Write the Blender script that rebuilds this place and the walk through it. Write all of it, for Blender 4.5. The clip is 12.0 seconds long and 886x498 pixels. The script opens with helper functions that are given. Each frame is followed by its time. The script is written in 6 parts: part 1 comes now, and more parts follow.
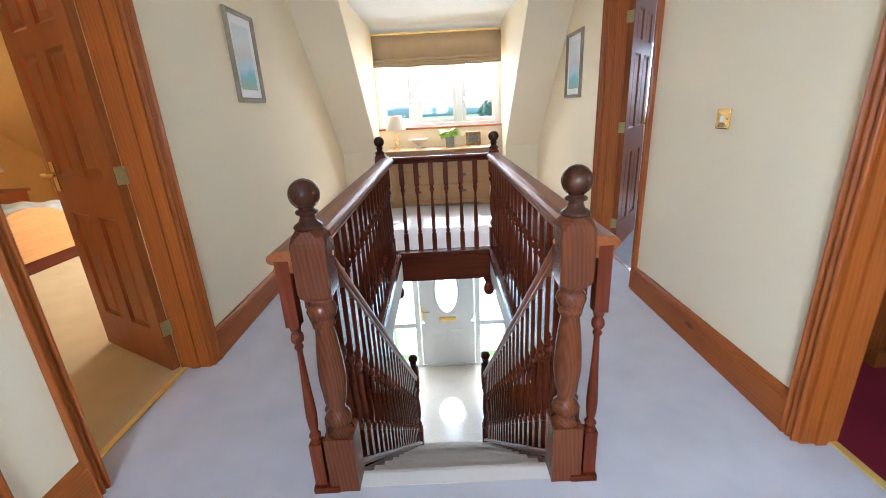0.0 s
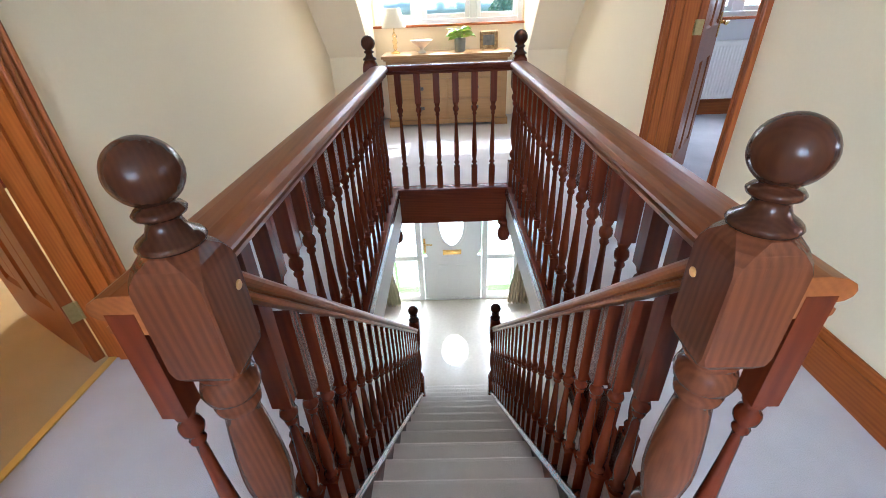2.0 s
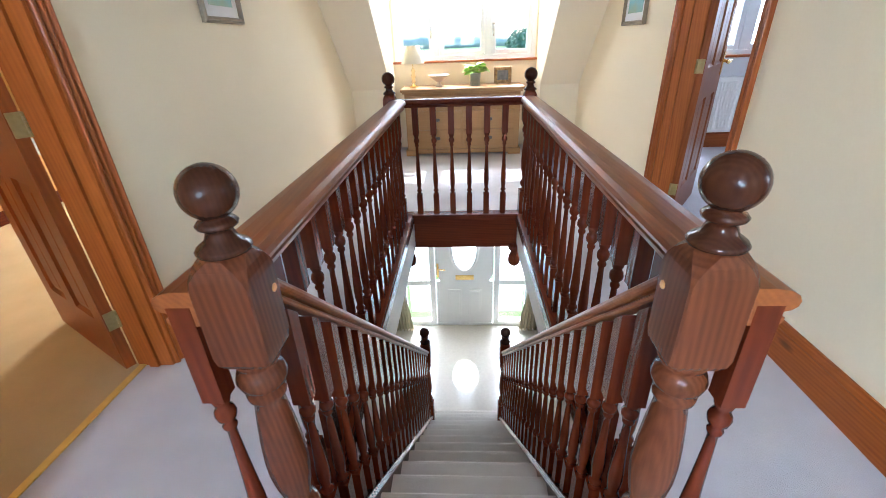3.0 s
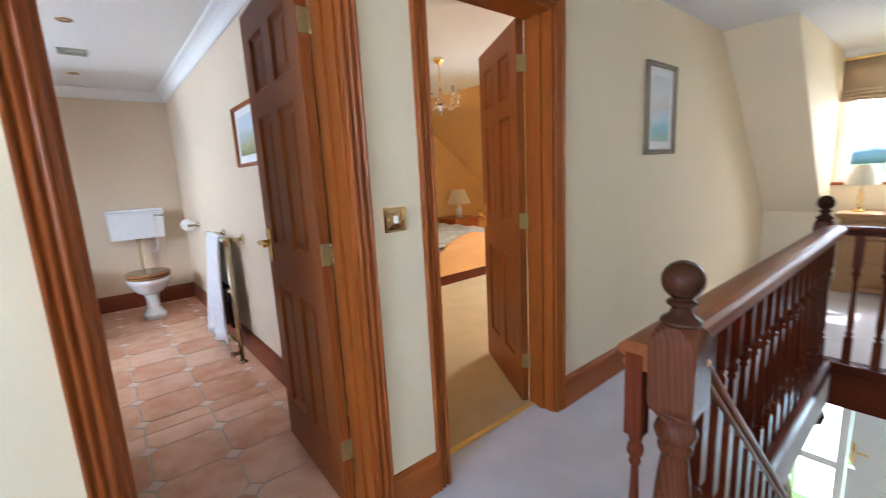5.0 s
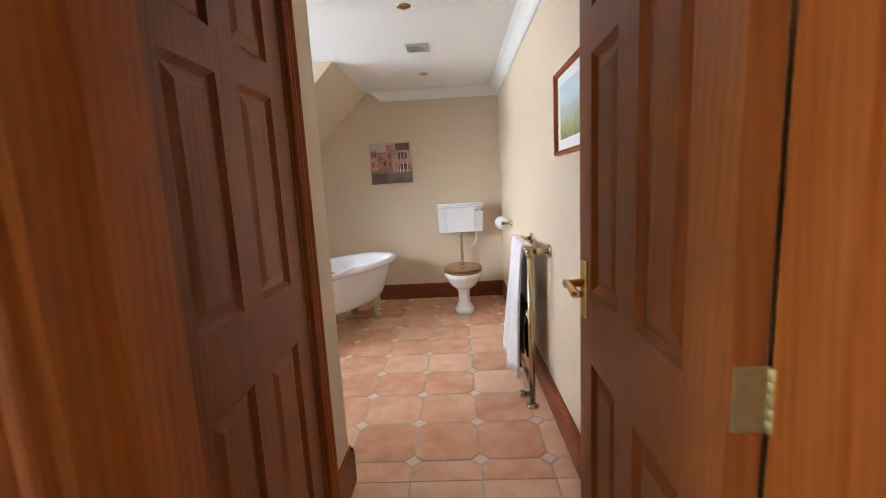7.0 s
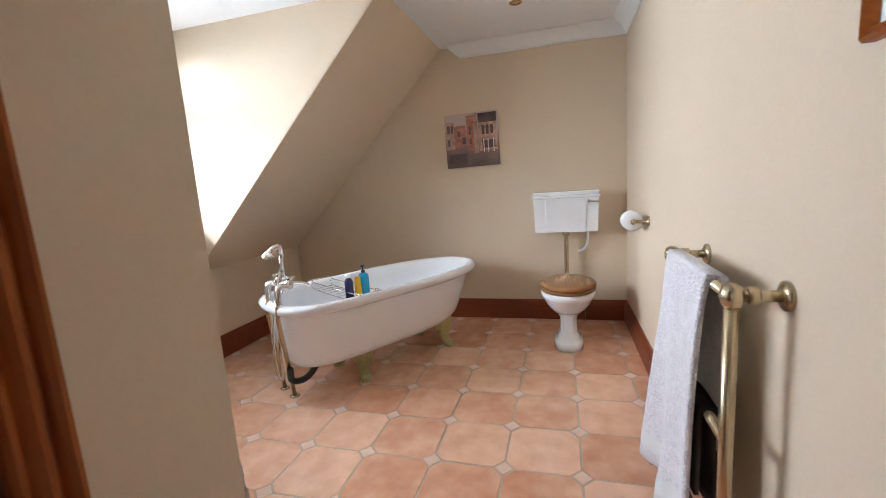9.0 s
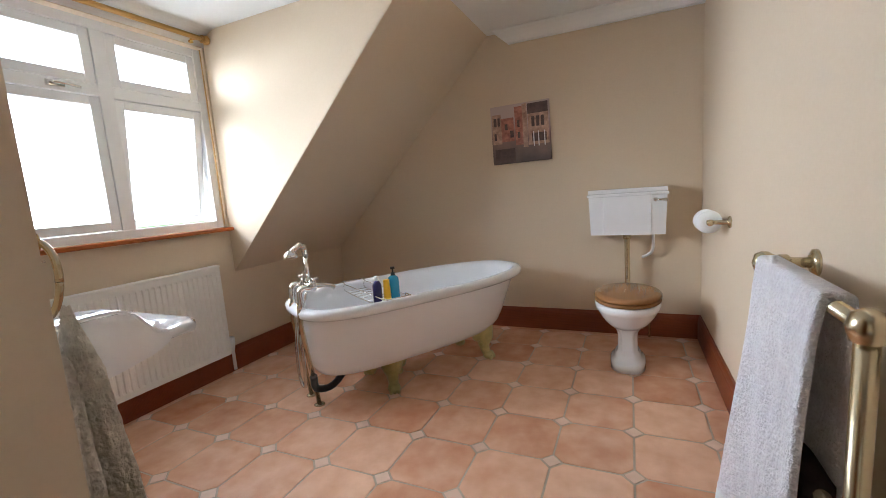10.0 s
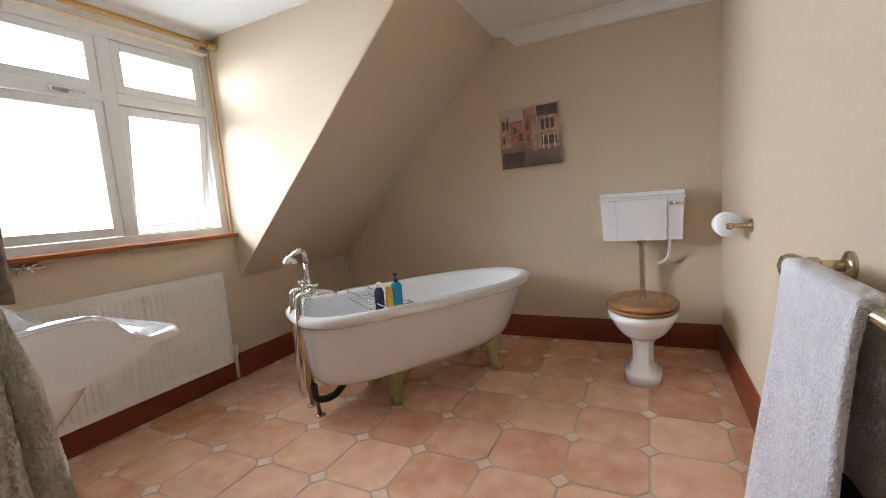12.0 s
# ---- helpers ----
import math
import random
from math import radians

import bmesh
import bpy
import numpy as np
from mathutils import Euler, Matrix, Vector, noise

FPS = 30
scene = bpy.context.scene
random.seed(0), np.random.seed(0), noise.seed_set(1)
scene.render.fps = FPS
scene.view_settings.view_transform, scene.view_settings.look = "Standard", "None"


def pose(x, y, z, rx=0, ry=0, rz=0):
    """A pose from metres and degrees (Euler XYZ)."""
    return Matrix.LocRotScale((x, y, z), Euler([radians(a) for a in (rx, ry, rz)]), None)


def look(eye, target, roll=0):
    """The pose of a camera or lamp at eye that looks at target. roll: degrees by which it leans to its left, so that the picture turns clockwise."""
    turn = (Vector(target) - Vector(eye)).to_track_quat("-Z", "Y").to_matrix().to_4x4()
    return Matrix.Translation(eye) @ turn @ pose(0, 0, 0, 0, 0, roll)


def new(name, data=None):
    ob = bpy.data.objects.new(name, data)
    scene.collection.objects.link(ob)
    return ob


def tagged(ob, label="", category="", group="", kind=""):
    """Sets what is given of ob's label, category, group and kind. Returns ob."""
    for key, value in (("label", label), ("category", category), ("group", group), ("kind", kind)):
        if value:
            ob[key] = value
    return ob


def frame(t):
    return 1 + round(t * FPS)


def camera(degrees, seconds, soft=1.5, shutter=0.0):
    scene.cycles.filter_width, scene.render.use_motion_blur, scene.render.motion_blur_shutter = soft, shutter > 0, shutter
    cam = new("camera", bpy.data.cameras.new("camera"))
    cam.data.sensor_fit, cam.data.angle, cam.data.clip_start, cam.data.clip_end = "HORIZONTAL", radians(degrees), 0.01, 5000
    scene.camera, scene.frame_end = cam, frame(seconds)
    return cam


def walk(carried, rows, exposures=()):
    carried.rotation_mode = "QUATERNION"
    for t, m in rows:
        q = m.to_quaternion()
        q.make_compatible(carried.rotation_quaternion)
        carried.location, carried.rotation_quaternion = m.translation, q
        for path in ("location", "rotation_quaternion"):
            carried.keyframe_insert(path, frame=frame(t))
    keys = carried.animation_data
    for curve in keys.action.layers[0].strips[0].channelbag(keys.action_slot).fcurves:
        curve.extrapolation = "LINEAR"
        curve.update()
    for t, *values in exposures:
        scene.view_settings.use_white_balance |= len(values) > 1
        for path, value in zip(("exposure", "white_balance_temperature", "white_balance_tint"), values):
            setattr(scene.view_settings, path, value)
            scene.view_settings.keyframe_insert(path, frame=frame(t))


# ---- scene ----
cam = camera(93.3, 12.0, soft=0.8, shutter=0.25)
PATH = [
    (0, (0.001, 0.001, 1.234), (-0.011, 1.895, 0.594), -3.0),
    (0.5, (-0.049, 0.255, 1.23), (-0.064, 2.099, 0.455), -2.7),
    (1, (-0.04, 0.48, 1.21), (-0.065, 2.271, 0.322), -2.6),
    (1.5, (-0.012, 0.629, 1.198), (-0.042, 2.374, 0.222), -2.6),
    (2, (-0.02, 0.677, 1.186), (-0.063, 2.402, 0.174), -2.4),
    (2.5, (-0.012, 0.66, 1.186), (-0.07, 2.404, 0.207), -2.4),
    (2.7, (-0.010, 0.642, 1.196), (-0.08, 2.399, 0.244), -2.3),
    (4.3, (0.056, 0.137, 1.269), (-0.766, 1.882, 0.740), -3.7),
    (4.5, (0.048, 0.13, 1.272), (-0.982, 1.779, 0.803), -3.9),
    (4.6, (0.043, 0.136, 1.275), (-1.088, 1.718, 0.83), -3.8),
    (5, (-0.035, 0.205, 1.276), (-1.535, 1.43, 0.93), -3.0),
    (5.2, (-0.068, 0.232, 1.277), (-1.722, 1.306, 0.948), -2.8),
    (5.5, (-0.143, 0.326, 1.276), (-1.959, 1.102, 0.966), -2.2),
    (5.8, (-0.237, 0.384, 1.271), (-2.141, 0.912, 0.962), -1.9),
    (6, (-0.335, 0.399, 1.268), (-2.27, 0.802, 0.959), -1.7),
    (6.5, (-0.62, 0.451, 1.275), (-2.588, 0.602, 0.953), -1.7),
    (6.7, (-0.758, 0.484, 1.278), (-2.734, 0.530, 0.966), -2.3),
    (8.5, (-1.875, 0.48, 1.239), (-3.811, 0.095, 0.919), -3.7),
    (9, (-2.113, 0.479, 1.206), (-4.011, -0.069, 0.897), -3.9),
    (9.5, (-2.297, 0.507, 1.178), (-4.144, -0.2, 0.877), -4.1),
    (10, (-2.393, 0.53, 1.151), (-4.198, -0.287, 0.878), -4.1),
    (10.5, (-2.445, 0.545, 1.137), (-4.202, -0.379, 0.894), -4.0),
    (11, (-2.48, 0.552, 1.125), (-4.215, -0.421, 0.912), -3.9),
    (11.5, (-2.489, 0.553, 1.116), (-4.233, -0.404, 0.908), -3.9),
    (12, (-2.488, 0.549, 1.121), (-4.269, -0.332, 0.893), -4.4),
]
walk(cam, [(t, look(eye, target, roll)) for t, eye, target, roll in PATH],
     exposures=[(0, 1.40, 5300, 10), (2.7, 1.55, 5250, 10), (4.5, 1.22, 5400, 10), (5.5, 1.12, 5200, 10), (6, 1.0, 5850, 10), (6.5, 1.08, 6000, 10),
                (8.5, 1.2, 5800, 10), (9.5, 0.80, 5750, 10), (10.5, 0.68, 6050, 10), (12, 0.67, 6050, 10)])

# ---- world and light ----
world = bpy.data.worlds.new("sky")
scene.world = world
world.use_nodes = True
wn = world.node_tree
sky = wn.nodes.new("ShaderNodeTexSky")
sky.sky_type, sky.sun_disc = "NISHITA", False
sky.sun_elevation, sky.sun_rotation = radians(50), radians(0)
wn.nodes["Background"].inputs[1].default_value = 0.15
wn.links.new(sky.outputs[0], wn.nodes["Background"].inputs[0])

sun = new("sun", bpy.data.lights.new("sun", "SUN"))
sun.data.energy, sun.data.angle, sun.data.color = 4.5, radians(0.5), (1.0, 0.95, 0.86)
sun.matrix_world = look((0, 20 * math.cos(radians(50)), 20 * math.sin(radians(50))), (0, 0, 0))


def window_light(name, eye, target, w, h, watts, color=(1.0, 0.98, 0.95)):
    lamp = new(name, bpy.data.lights.new(name, "AREA"))
    lamp.data.shape, lamp.data.size, lamp.data.size_y = "RECTANGLE", w, h
    lamp.data.energy, lamp.data.color = watts, color
    lamp.matrix_world = look(eye, target)
    return lamp


COOL = (0.86, 0.93, 1.0)
window_light("daylight_dormer", (0.01, 6.0, 1.72), (0.01, 3.0, 0.4), 1.6, 0.6, 20, (1.0, 0.96, 0.88))
window_light("daylight_entrance", (0.0, 5.88, -1.7), (0.0, 2.0, -2.2), 1.7, 1.8, 31, COOL)
bath_light = window_light("daylight_bathroom", (-3.84, -2.27, 1.58), (-3.84, 0.6, 1.2), 1.6, 1.5, 45, COOL)
bath_light.data.spread = radians(128)
window_light("daylight_bathroom_sky", (-1.9, -4.7, 2.5), (-4.9, -0.2, 1.0), 2.2, 1.8, 165, (0.93, 0.97, 1.0))
window_light("daylight_bedroom", (-2.55, 6.45, 1.45), (-4.4, 3.3, 0.8), 1.1, 1.1, 100, (1.0, 0.97, 0.92))
window_light("daylight_right_room", (3.15, 5.85, 1.45), (2.6, 2.0, 0.6), 1.3, 1.0, 25, COOL)
window_light("daylight_landing_end", (-0.3, -1.95, 1.6), (0.45, 1.5, 0.75), 1.3, 1.2, 43, (0.80, 0.90, 1.0))
window_light("daylight_red_room", (4.7, 0.85, 1.5), (1.5, 0.85, 0.5), 1.0, 1.0, 13, COOL)

# ---- materials ----
def mat(name, c1, c2=None, rough=0.6, metal=0.0, scale=40.0, big=2.5, bump=0.1, stretch=(1, 1, 1), coat=0.0,
        vary=0.0, trans=0.0, spec=0.5, depth=0.004, lo=0.65, hi=1.35):
    """Two-scale noise colour, fine relief, per-object variation."""
    m = bpy.data.materials.new(name)
    m.use_nodes = True
    nt = m.node_tree
    b = nt.nodes["Principled BSDF"]
    b.inputs["Roughness"].default_value, b.inputs["Metallic"].default_value = rough, metal
    b.inputs["Coat Weight"].default_value, b.inputs["Coat Roughness"].default_value = coat, 0.15
    b.inputs["Transmission Weight"].default_value = trans
    b.inputs["Specular IOR Level"].default_value = spec
    if c2 is None:
        c2 = tuple(v * 0.86 for v in c1)
    tc = nt.nodes.new("ShaderNodeTexCoord")
    mp = nt.nodes.new("ShaderNodeMapping")
    mp.inputs["Scale"].default_value = stretch
    nt.links.new(tc.outputs["Object"], mp.inputs["Vector"])
    n1 = nt.nodes.new("ShaderNodeTexNoise")
    n1.inputs["Scale"].default_value, n1.inputs["Detail"].default_value = scale, 6
    n2 = nt.nodes.new("ShaderNodeTexNoise")
    n2.inputs["Scale"].default_value, n2.inputs["Detail"].default_value = big, 3
    nt.links.new(mp.outputs[0], n1.inputs["Vector"])
    nt.links.new(mp.outputs[0], n2.inputs["Vector"])
    add = nt.nodes.new("ShaderNodeMath")
    add.operation = "ADD"
    nt.links.new(n1.outputs[0], add.inputs[0])
    nt.links.new(n2.outputs[0], add.inputs[1])
    last = add
    if vary:
        oi = nt.nodes.new("ShaderNodeObjectInfo")
        off = nt.nodes.new("ShaderNodeVectorMath")
        off.operation, off.inputs[1].default_value = "MULTIPLY", (37.0, 53.0, 71.0)
        nt.links.new(oi.outputs["Random"], off.inputs[0])
        nt.links.new(off.outputs[0], mp.inputs["Location"])
        mu = nt.nodes.new("ShaderNodeMath")
        mu.operation = "MULTIPLY_ADD"
        mu.inputs[1].default_value = vary
        nt.links.new(oi.outputs["Random"], mu.inputs[0])
        nt.links.new(add.outputs[0], mu.inputs[2])
        last = mu
    r = nt.nodes.new("ShaderNodeMapRange")
    r.inputs[1].default_value, r.inputs[2].default_value = lo, hi + vary
    nt.links.new(last.outputs[0], r.inputs[0])
    mix = nt.nodes.new("ShaderNodeMix")
    mix.data_type = "RGBA"
    mix.inputs[6].default_value, mix.inputs[7].default_value = (*c2, 1), (*c1, 1)
    nt.links.new(r.outputs[0], mix.inputs[0])
    nt.links.new(mix.outputs[2], b.inputs["Base Color"])
    if bump:
        bp = nt.nodes.new("ShaderNodeBump")
        bp.inputs["Strength"].default_value, bp.inputs["Distance"].default_value = bump, depth
        nt.links.new(n1.outputs[0], bp.inputs["Height"])
        nt.links.new(bp.outputs[0], b.inputs["Normal"])
    return m


def wood(name, c1, c2, axis, rough=0.45, coat=0.05, grain=75.0, rings=30.0, ring=0.5, knots=0.0):
    """Grained wood: noise and wavering growth rings drawn out along one axis."""
    s = [1.0, 1.0, 1.0]
    s["xyz".index(axis)] = 0.06
    m = mat(name, c1, c2, rough=rough, spec=0.28, scale=grain, big=9.0, bump=0.12, stretch=tuple(s), coat=coat, vary=0.25)
    nt = m.node_tree
    mp = next(n for n in nt.nodes if n.type == "MAPPING")
    add = next(n for n in nt.nodes if n.type == "MATH" and n.operation == "ADD")
    w = nt.nodes.new("ShaderNodeTexWave")
    w.wave_type, w.bands_direction = "BANDS", "DIAGONAL"
    w.inputs["Scale"].default_value, w.inputs["Distortion"].default_value = rings, 4.0
    w.inputs["Detail"].default_value, w.inputs["Detail Scale"].default_value = 3.0, 0.35
    nt.links.new(mp.outputs[0], w.inputs["Vector"])
    sub = nt.nodes.new("ShaderNodeMath")
    sub.operation, sub.inputs[1].default_value = "MULTIPLY_ADD", ring
    sub.inputs[2].default_value = -ring / 2
    nt.links.new(w.outputs["Fac"], sub.inputs[0])
    tot = nt.nodes.new("ShaderNodeMath")
    tot.operation = "ADD"
    nt.links.new(sub.outputs[0], tot.inputs[0])
    for l in list(add.outputs[0].links):
        nt.links.new(tot.outputs[0], l.to_socket)
    nt.links.new(add.outputs[0], tot.inputs[1])
    if knots:
        km = nt.nodes.new("ShaderNodeMapping")
        km.inputs["Scale"].default_value = tuple(0.35 if v < 1 else 1.0 for v in s)
        nt.links.new(next(n for n in nt.nodes if n.type == "TEX_COORD").outputs["Object"], km.inputs["Vector"])
        vo = nt.nodes.new("ShaderNodeTexVoronoi")
        vo.inputs["Scale"].default_value = knots
        kr = nt.nodes.new("ShaderNodeMapRange")
        kr.inputs[1].default_value, kr.inputs[2].default_value = 0.03, 0.10
        kr.inputs[3].default_value, kr.inputs[4].default_value = 0.22, 1.0
        mul = nt.nodes.new("ShaderNodeMix")
        mul.data_type, mul.blend_type = "RGBA", "MULTIPLY"
        mul.inputs[0].default_value = 1.0
        mix = next(n for n in nt.nodes if n.type == "MIX" and n != mul)
        nt.links.new(km.outputs[0], vo.inputs["Vector"])
        nt.links.new(vo.outputs["Distance"], kr.inputs[0])
        nt.links.new(mix.outputs[2], mul.inputs[6])
        nt.links.new(kr.outputs[0], mul.inputs[7])
        nt.links.new(mul.outputs[2], nt.nodes["Principled BSDF"].inputs["Base Color"])
    return m


CREAM = mat("cream wall paint", (0.88, 0.75, 0.52), (0.855, 0.725, 0.495), rough=0.75, scale=90, big=1.2, bump=0.06)
BEIGE = mat("beige wall paint", (0.70, 0.57, 0.415), (0.67, 0.54, 0.385), rough=0.75, scale=90, big=1.2, bump=0.06)
ORANGE = mat("ochre wall paint", (0.80, 0.52, 0.20), (0.77, 0.49, 0.18), rough=0.75, scale=90, big=1.2, bump=0.06)
PALE = mat("pale lilac wall paint", (0.74, 0.73, 0.74), (0.71, 0.70, 0.71), rough=0.75, scale=90, big=1.2, bump=0.06)
WHITE = mat("white ceiling paint", (0.84, 0.83, 0.80), (0.81, 0.80, 0.77), rough=0.8, scale=70, big=1.5, bump=0.05)
GLOSS = mat("white upvc", (0.85, 0.85, 0.84), (0.82, 0.82, 0.81), rough=0.3, scale=30, bump=0.0)
CARPET = mat("grey-lilac carpet", (0.67, 0.63, 0.645), (0.55, 0.52, 0.535), rough=0.95, scale=420, big=5, bump=0.7, spec=0.1)
HALLFLOOR = mat("polished cream floor", (0.66, 0.60, 0.50), (0.58, 0.52, 0.43), rough=0.16, scale=30, big=3, bump=0.02)
GOLDCARPET = mat("golden beige carpet", (0.66, 0.50, 0.27), (0.56, 0.42, 0.22), rough=0.95, scale=420, big=5, bump=0.7, spec=0.1)
REDCARPET = mat("dark red carpet", (0.17, 0.012, 0.022), (0.12, 0.008, 0.016), rough=0.95, scale=420, big=5, bump=0.7, spec=0.1)
# creamier than the landing carpet, and paled further for light falling on the treads
STAIRCARPET = mat("cream stair carpet with tread light", (0.80, 0.74, 0.67), (0.70, 0.63, 0.55), rough=0.95, scale=420, big=5, bump=0.7, spec=0.1)
PINE_X = wood("stained pine along x", (0.41, 0.114, 0.015), (0.25, 0.058, 0.008), "x", ring=0.3, rings=40.0, knots=5.0)
PINE_Y = wood("stained pine along y", (0.41, 0.114, 0.015), (0.25, 0.058, 0.008), "y", ring=0.3, rings=40.0, knots=5.0)
PINE_Z = wood("stained pine upright", (0.41, 0.114, 0.015), (0.25, 0.058, 0.008), "z", ring=0.3, rings=40.0, knots=5.0)
DOOR_Z = wood("stained door wood", (0.32, 0.088, 0.014), (0.19, 0.046, 0.008), "z", rough=0.42, ring=0.3, knots=3.0)
RED1, RED2 = (0.155, 0.029, 0.009), (0.080, 0.014, 0.005)
BRN1, BRN2 = (0.155, 0.046, 0.017), (0.082, 0.021, 0.008)
MAHOG_Y = wood("mahogany along y", RED1, RED2, "y", rough=0.27, coat=0.0, ring=0.25)
MAHOG_X = wood("mahogany along x", RED1, RED2, "x", rough=0.27, coat=0.0, ring=0.25)
MAHOG_Z = wood("mahogany upright", RED1, RED2, "z", rough=0.27, coat=0.0, ring=0.25)
NEWEL_Z = wood("brown newel wood", BRN1, BRN2, "z", rough=0.27, coat=0.0, grain=130.0, rings=48.0, ring=0.38)
BALLWOOD = wood("dark ball wood", (0.068, 0.021, 0.009), (0.036, 0.010, 0.004), "z", rough=0.2, coat=0.0, grain=110.0, rings=60.0, ring=0.3)
RAIL_Y = wood("brown rail wood", (0.31, 0.096, 0.022), (0.19, 0.052, 0.012), "y", rough=0.36, coat=0.0, rings=45.0, ring=0.22)
OAK_X = wood("golden oak", (0.45, 0.255, 0.10), (0.35, 0.19, 0.07), "x", rough=0.45, ring=0.2, rings=45.0)
BATHSKIRT = wood("dark stained skirting", (0.25, 0.058, 0.016), (0.16, 0.034, 0.010), "y", ring=0.2)
# distance haze is put into the base colour: much paler than leaves
HAZE = mat("far trees with haze in colour", (0.58, 0.66, 0.62), (0.48, 0.57, 0.54), rough=0.95, scale=0.5, big=0.1, bump=0.0)
KNOTTY = wood("knotty yellow pine", (0.70, 0.38, 0.13), (0.56, 0.27, 0.08), "y", rough=0.4, ring=0.2, knots=6.0)
SEATWOOD = wood("varnished seat wood", (0.34, 0.16, 0.055), (0.27, 0.118, 0.038), "x", rough=0.25, coat=0.5, ring=0.2, rings=60.0)
BRASS = mat("polished brass", (0.92, 0.66, 0.24), (0.82, 0.56, 0.18), rough=0.22, metal=0.85, scale=20, bump=0.0)
MIRRORBRASS = mat("lacquered switch brass", (0.95, 0.72, 0.36), (0.90, 0.66, 0.30), rough=0.10, metal=1.0, scale=20, bump=0.01)
AGED = mat("aged nickel brass", (0.62, 0.53, 0.36), (0.50, 0.42, 0.27), rough=0.25, metal=1.0, scale=15, bump=0.0)
DARKMETAL = mat("dark pewter metal", (0.16, 0.14, 0.12), (0.09, 0.08, 0.07), rough=0.4, metal=0.8, scale=40, bump=0.1)
ORNATE = mat("tarnished gilt carving", (0.46, 0.30, 0.12), (0.10, 0.055, 0.02), rough=0.4, metal=0.5, scale=55, big=30, bump=0.4)
STRIP = mat("satin brass strip", (0.86, 0.62, 0.16), (0.76, 0.52, 0.12), rough=0.38, metal=0.5, scale=40, bump=0.05)
HINGE = mat("dull brass hinge", (0.50, 0.40, 0.18), (0.36, 0.28, 0.12), rough=0.4, metal=0.8, scale=60, bump=0.1)
SAGE = mat("grey-green vent plastic", (0.42, 0.43, 0.33), (0.36, 0.37, 0.28), rough=0.5, scale=30, bump=0.0)
CHROME = mat("chrome", (0.78, 0.77, 0.74), (0.7, 0.69, 0.66), rough=0.1, metal=1.0, scale=15, bump=0.0)
GILT = mat("gilt frame", (0.75, 0.48, 0.10), (0.55, 0.32, 0.06), rough=0.35, metal=0.85, scale=60, bump=0.2)
SILVERFRAME = mat("dull silver frame", (0.42, 0.36, 0.27), (0.30, 0.25, 0.18), rough=0.4, metal=0.6, scale=60, bump=0.2)
CERAMIC = mat("white glazed ceramic", (0.86, 0.86, 0.87), (0.84, 0.84, 0.85), rough=0.08, scale=5, bump=0.0, coat=0.5)
ENAMEL = mat("white enamel", (0.84, 0.84, 0.85), (0.82, 0.82, 0.83), rough=0.22, scale=6, bump=0.0, coat=0.3)
RADW = mat("cream radiator enamel", (0.84, 0.82, 0.77), (0.82, 0.80, 0.75), rough=0.35, scale=20, bump=0.0)
TOWEL = mat("white terry towel", (0.90, 0.88, 0.89), (0.76, 0.73, 0.75), rough=0.98, scale=120, big=38, bump=1.0, spec=0.05, depth=0.012)
TOWELB = mat("beige terry towel", (0.86, 0.79, 0.70), (0.60, 0.53, 0.46), rough=0.98, scale=110, big=14, bump=1.0, spec=0.05, depth=0.014)
DARKSHEET = mat("dark brown sheet", (0.08, 0.06, 0.05), (0.05, 0.04, 0.03), rough=0.98, scale=70, big=12, bump=1.0, spec=0.05)
TILE = mat("terracotta tile", (0.88, 0.565, 0.385), (0.58, 0.25, 0.13), rough=0.26, scale=11, big=4.5, bump=0.10, vary=0.65, lo=0.74, hi=1.18)
INSET = mat("pale terracotta inset", (0.79, 0.58, 0.44), (0.64, 0.42, 0.30), rough=0.4, scale=20, big=6, bump=0.10, vary=0.3)
GROUT = mat("sand grout", (0.58, 0.47, 0.35), (0.42, 0.32, 0.23), rough=0.9, scale=120, bump=0.3)
BLIND = mat("tan linen blind", (0.54, 0.38, 0.21), (0.47, 0.33, 0.18), rough=0.9, scale=160, big=6, bump=0.3)
CURTAIN = mat("sage gold curtain", (0.56, 0.50, 0.33), (0.44, 0.38, 0.24), rough=0.8, scale=120, big=6, bump=0.2)
PAPER = mat("white paper", (0.86, 0.86, 0.85), (0.83, 0.83, 0.82), rough=0.9, scale=90, bump=0.1)
BLACK = mat("black rubber", (0.015, 0.015, 0.015), rough=0.5, scale=30, bump=0.0)
LEAF = mat("bright green leaf", (0.46, 0.62, 0.10), (0.28, 0.48, 0.05), rough=0.45, scale=30, bump=0.1, vary=0.4)
POT = mat("grey-green pot", (0.30, 0.31, 0.27), (0.22, 0.23, 0.20), rough=0.5, scale=20, bump=0.05)
SHADE = mat("cream lampshade", (0.80, 0.74, 0.60), (0.72, 0.66, 0.52), rough=0.9, scale=80, bump=0.1)
STONE = mat("pale alabaster", (0.75, 0.68, 0.58), (0.60, 0.50, 0.40), rough=0.4, scale=12, bump=0.05)
BEDDING = mat("patterned quilt", (0.72, 0.70, 0.62), (0.40, 0.44, 0.34), rough=0.9, scale=14, big=5, bump=0.2)
BLUE = mat("blue bottle plastic", (0.02, 0.28, 0.48), rough=0.15, scale=5, bump=0.0)
NAVY = mat("navy bottle plastic", (0.02, 0.015, 0.08), rough=0.15, scale=5, bump=0.0)
YELLOW = mat("yellow bottle plastic", (0.85, 0.50, 0.02), rough=0.3, scale=5, bump=0.0)
VERDI = mat("worn brass foot", (0.55, 0.50, 0.24), (0.34, 0.33, 0.15), rough=0.4, metal=0.6, scale=25, bump=0.3)
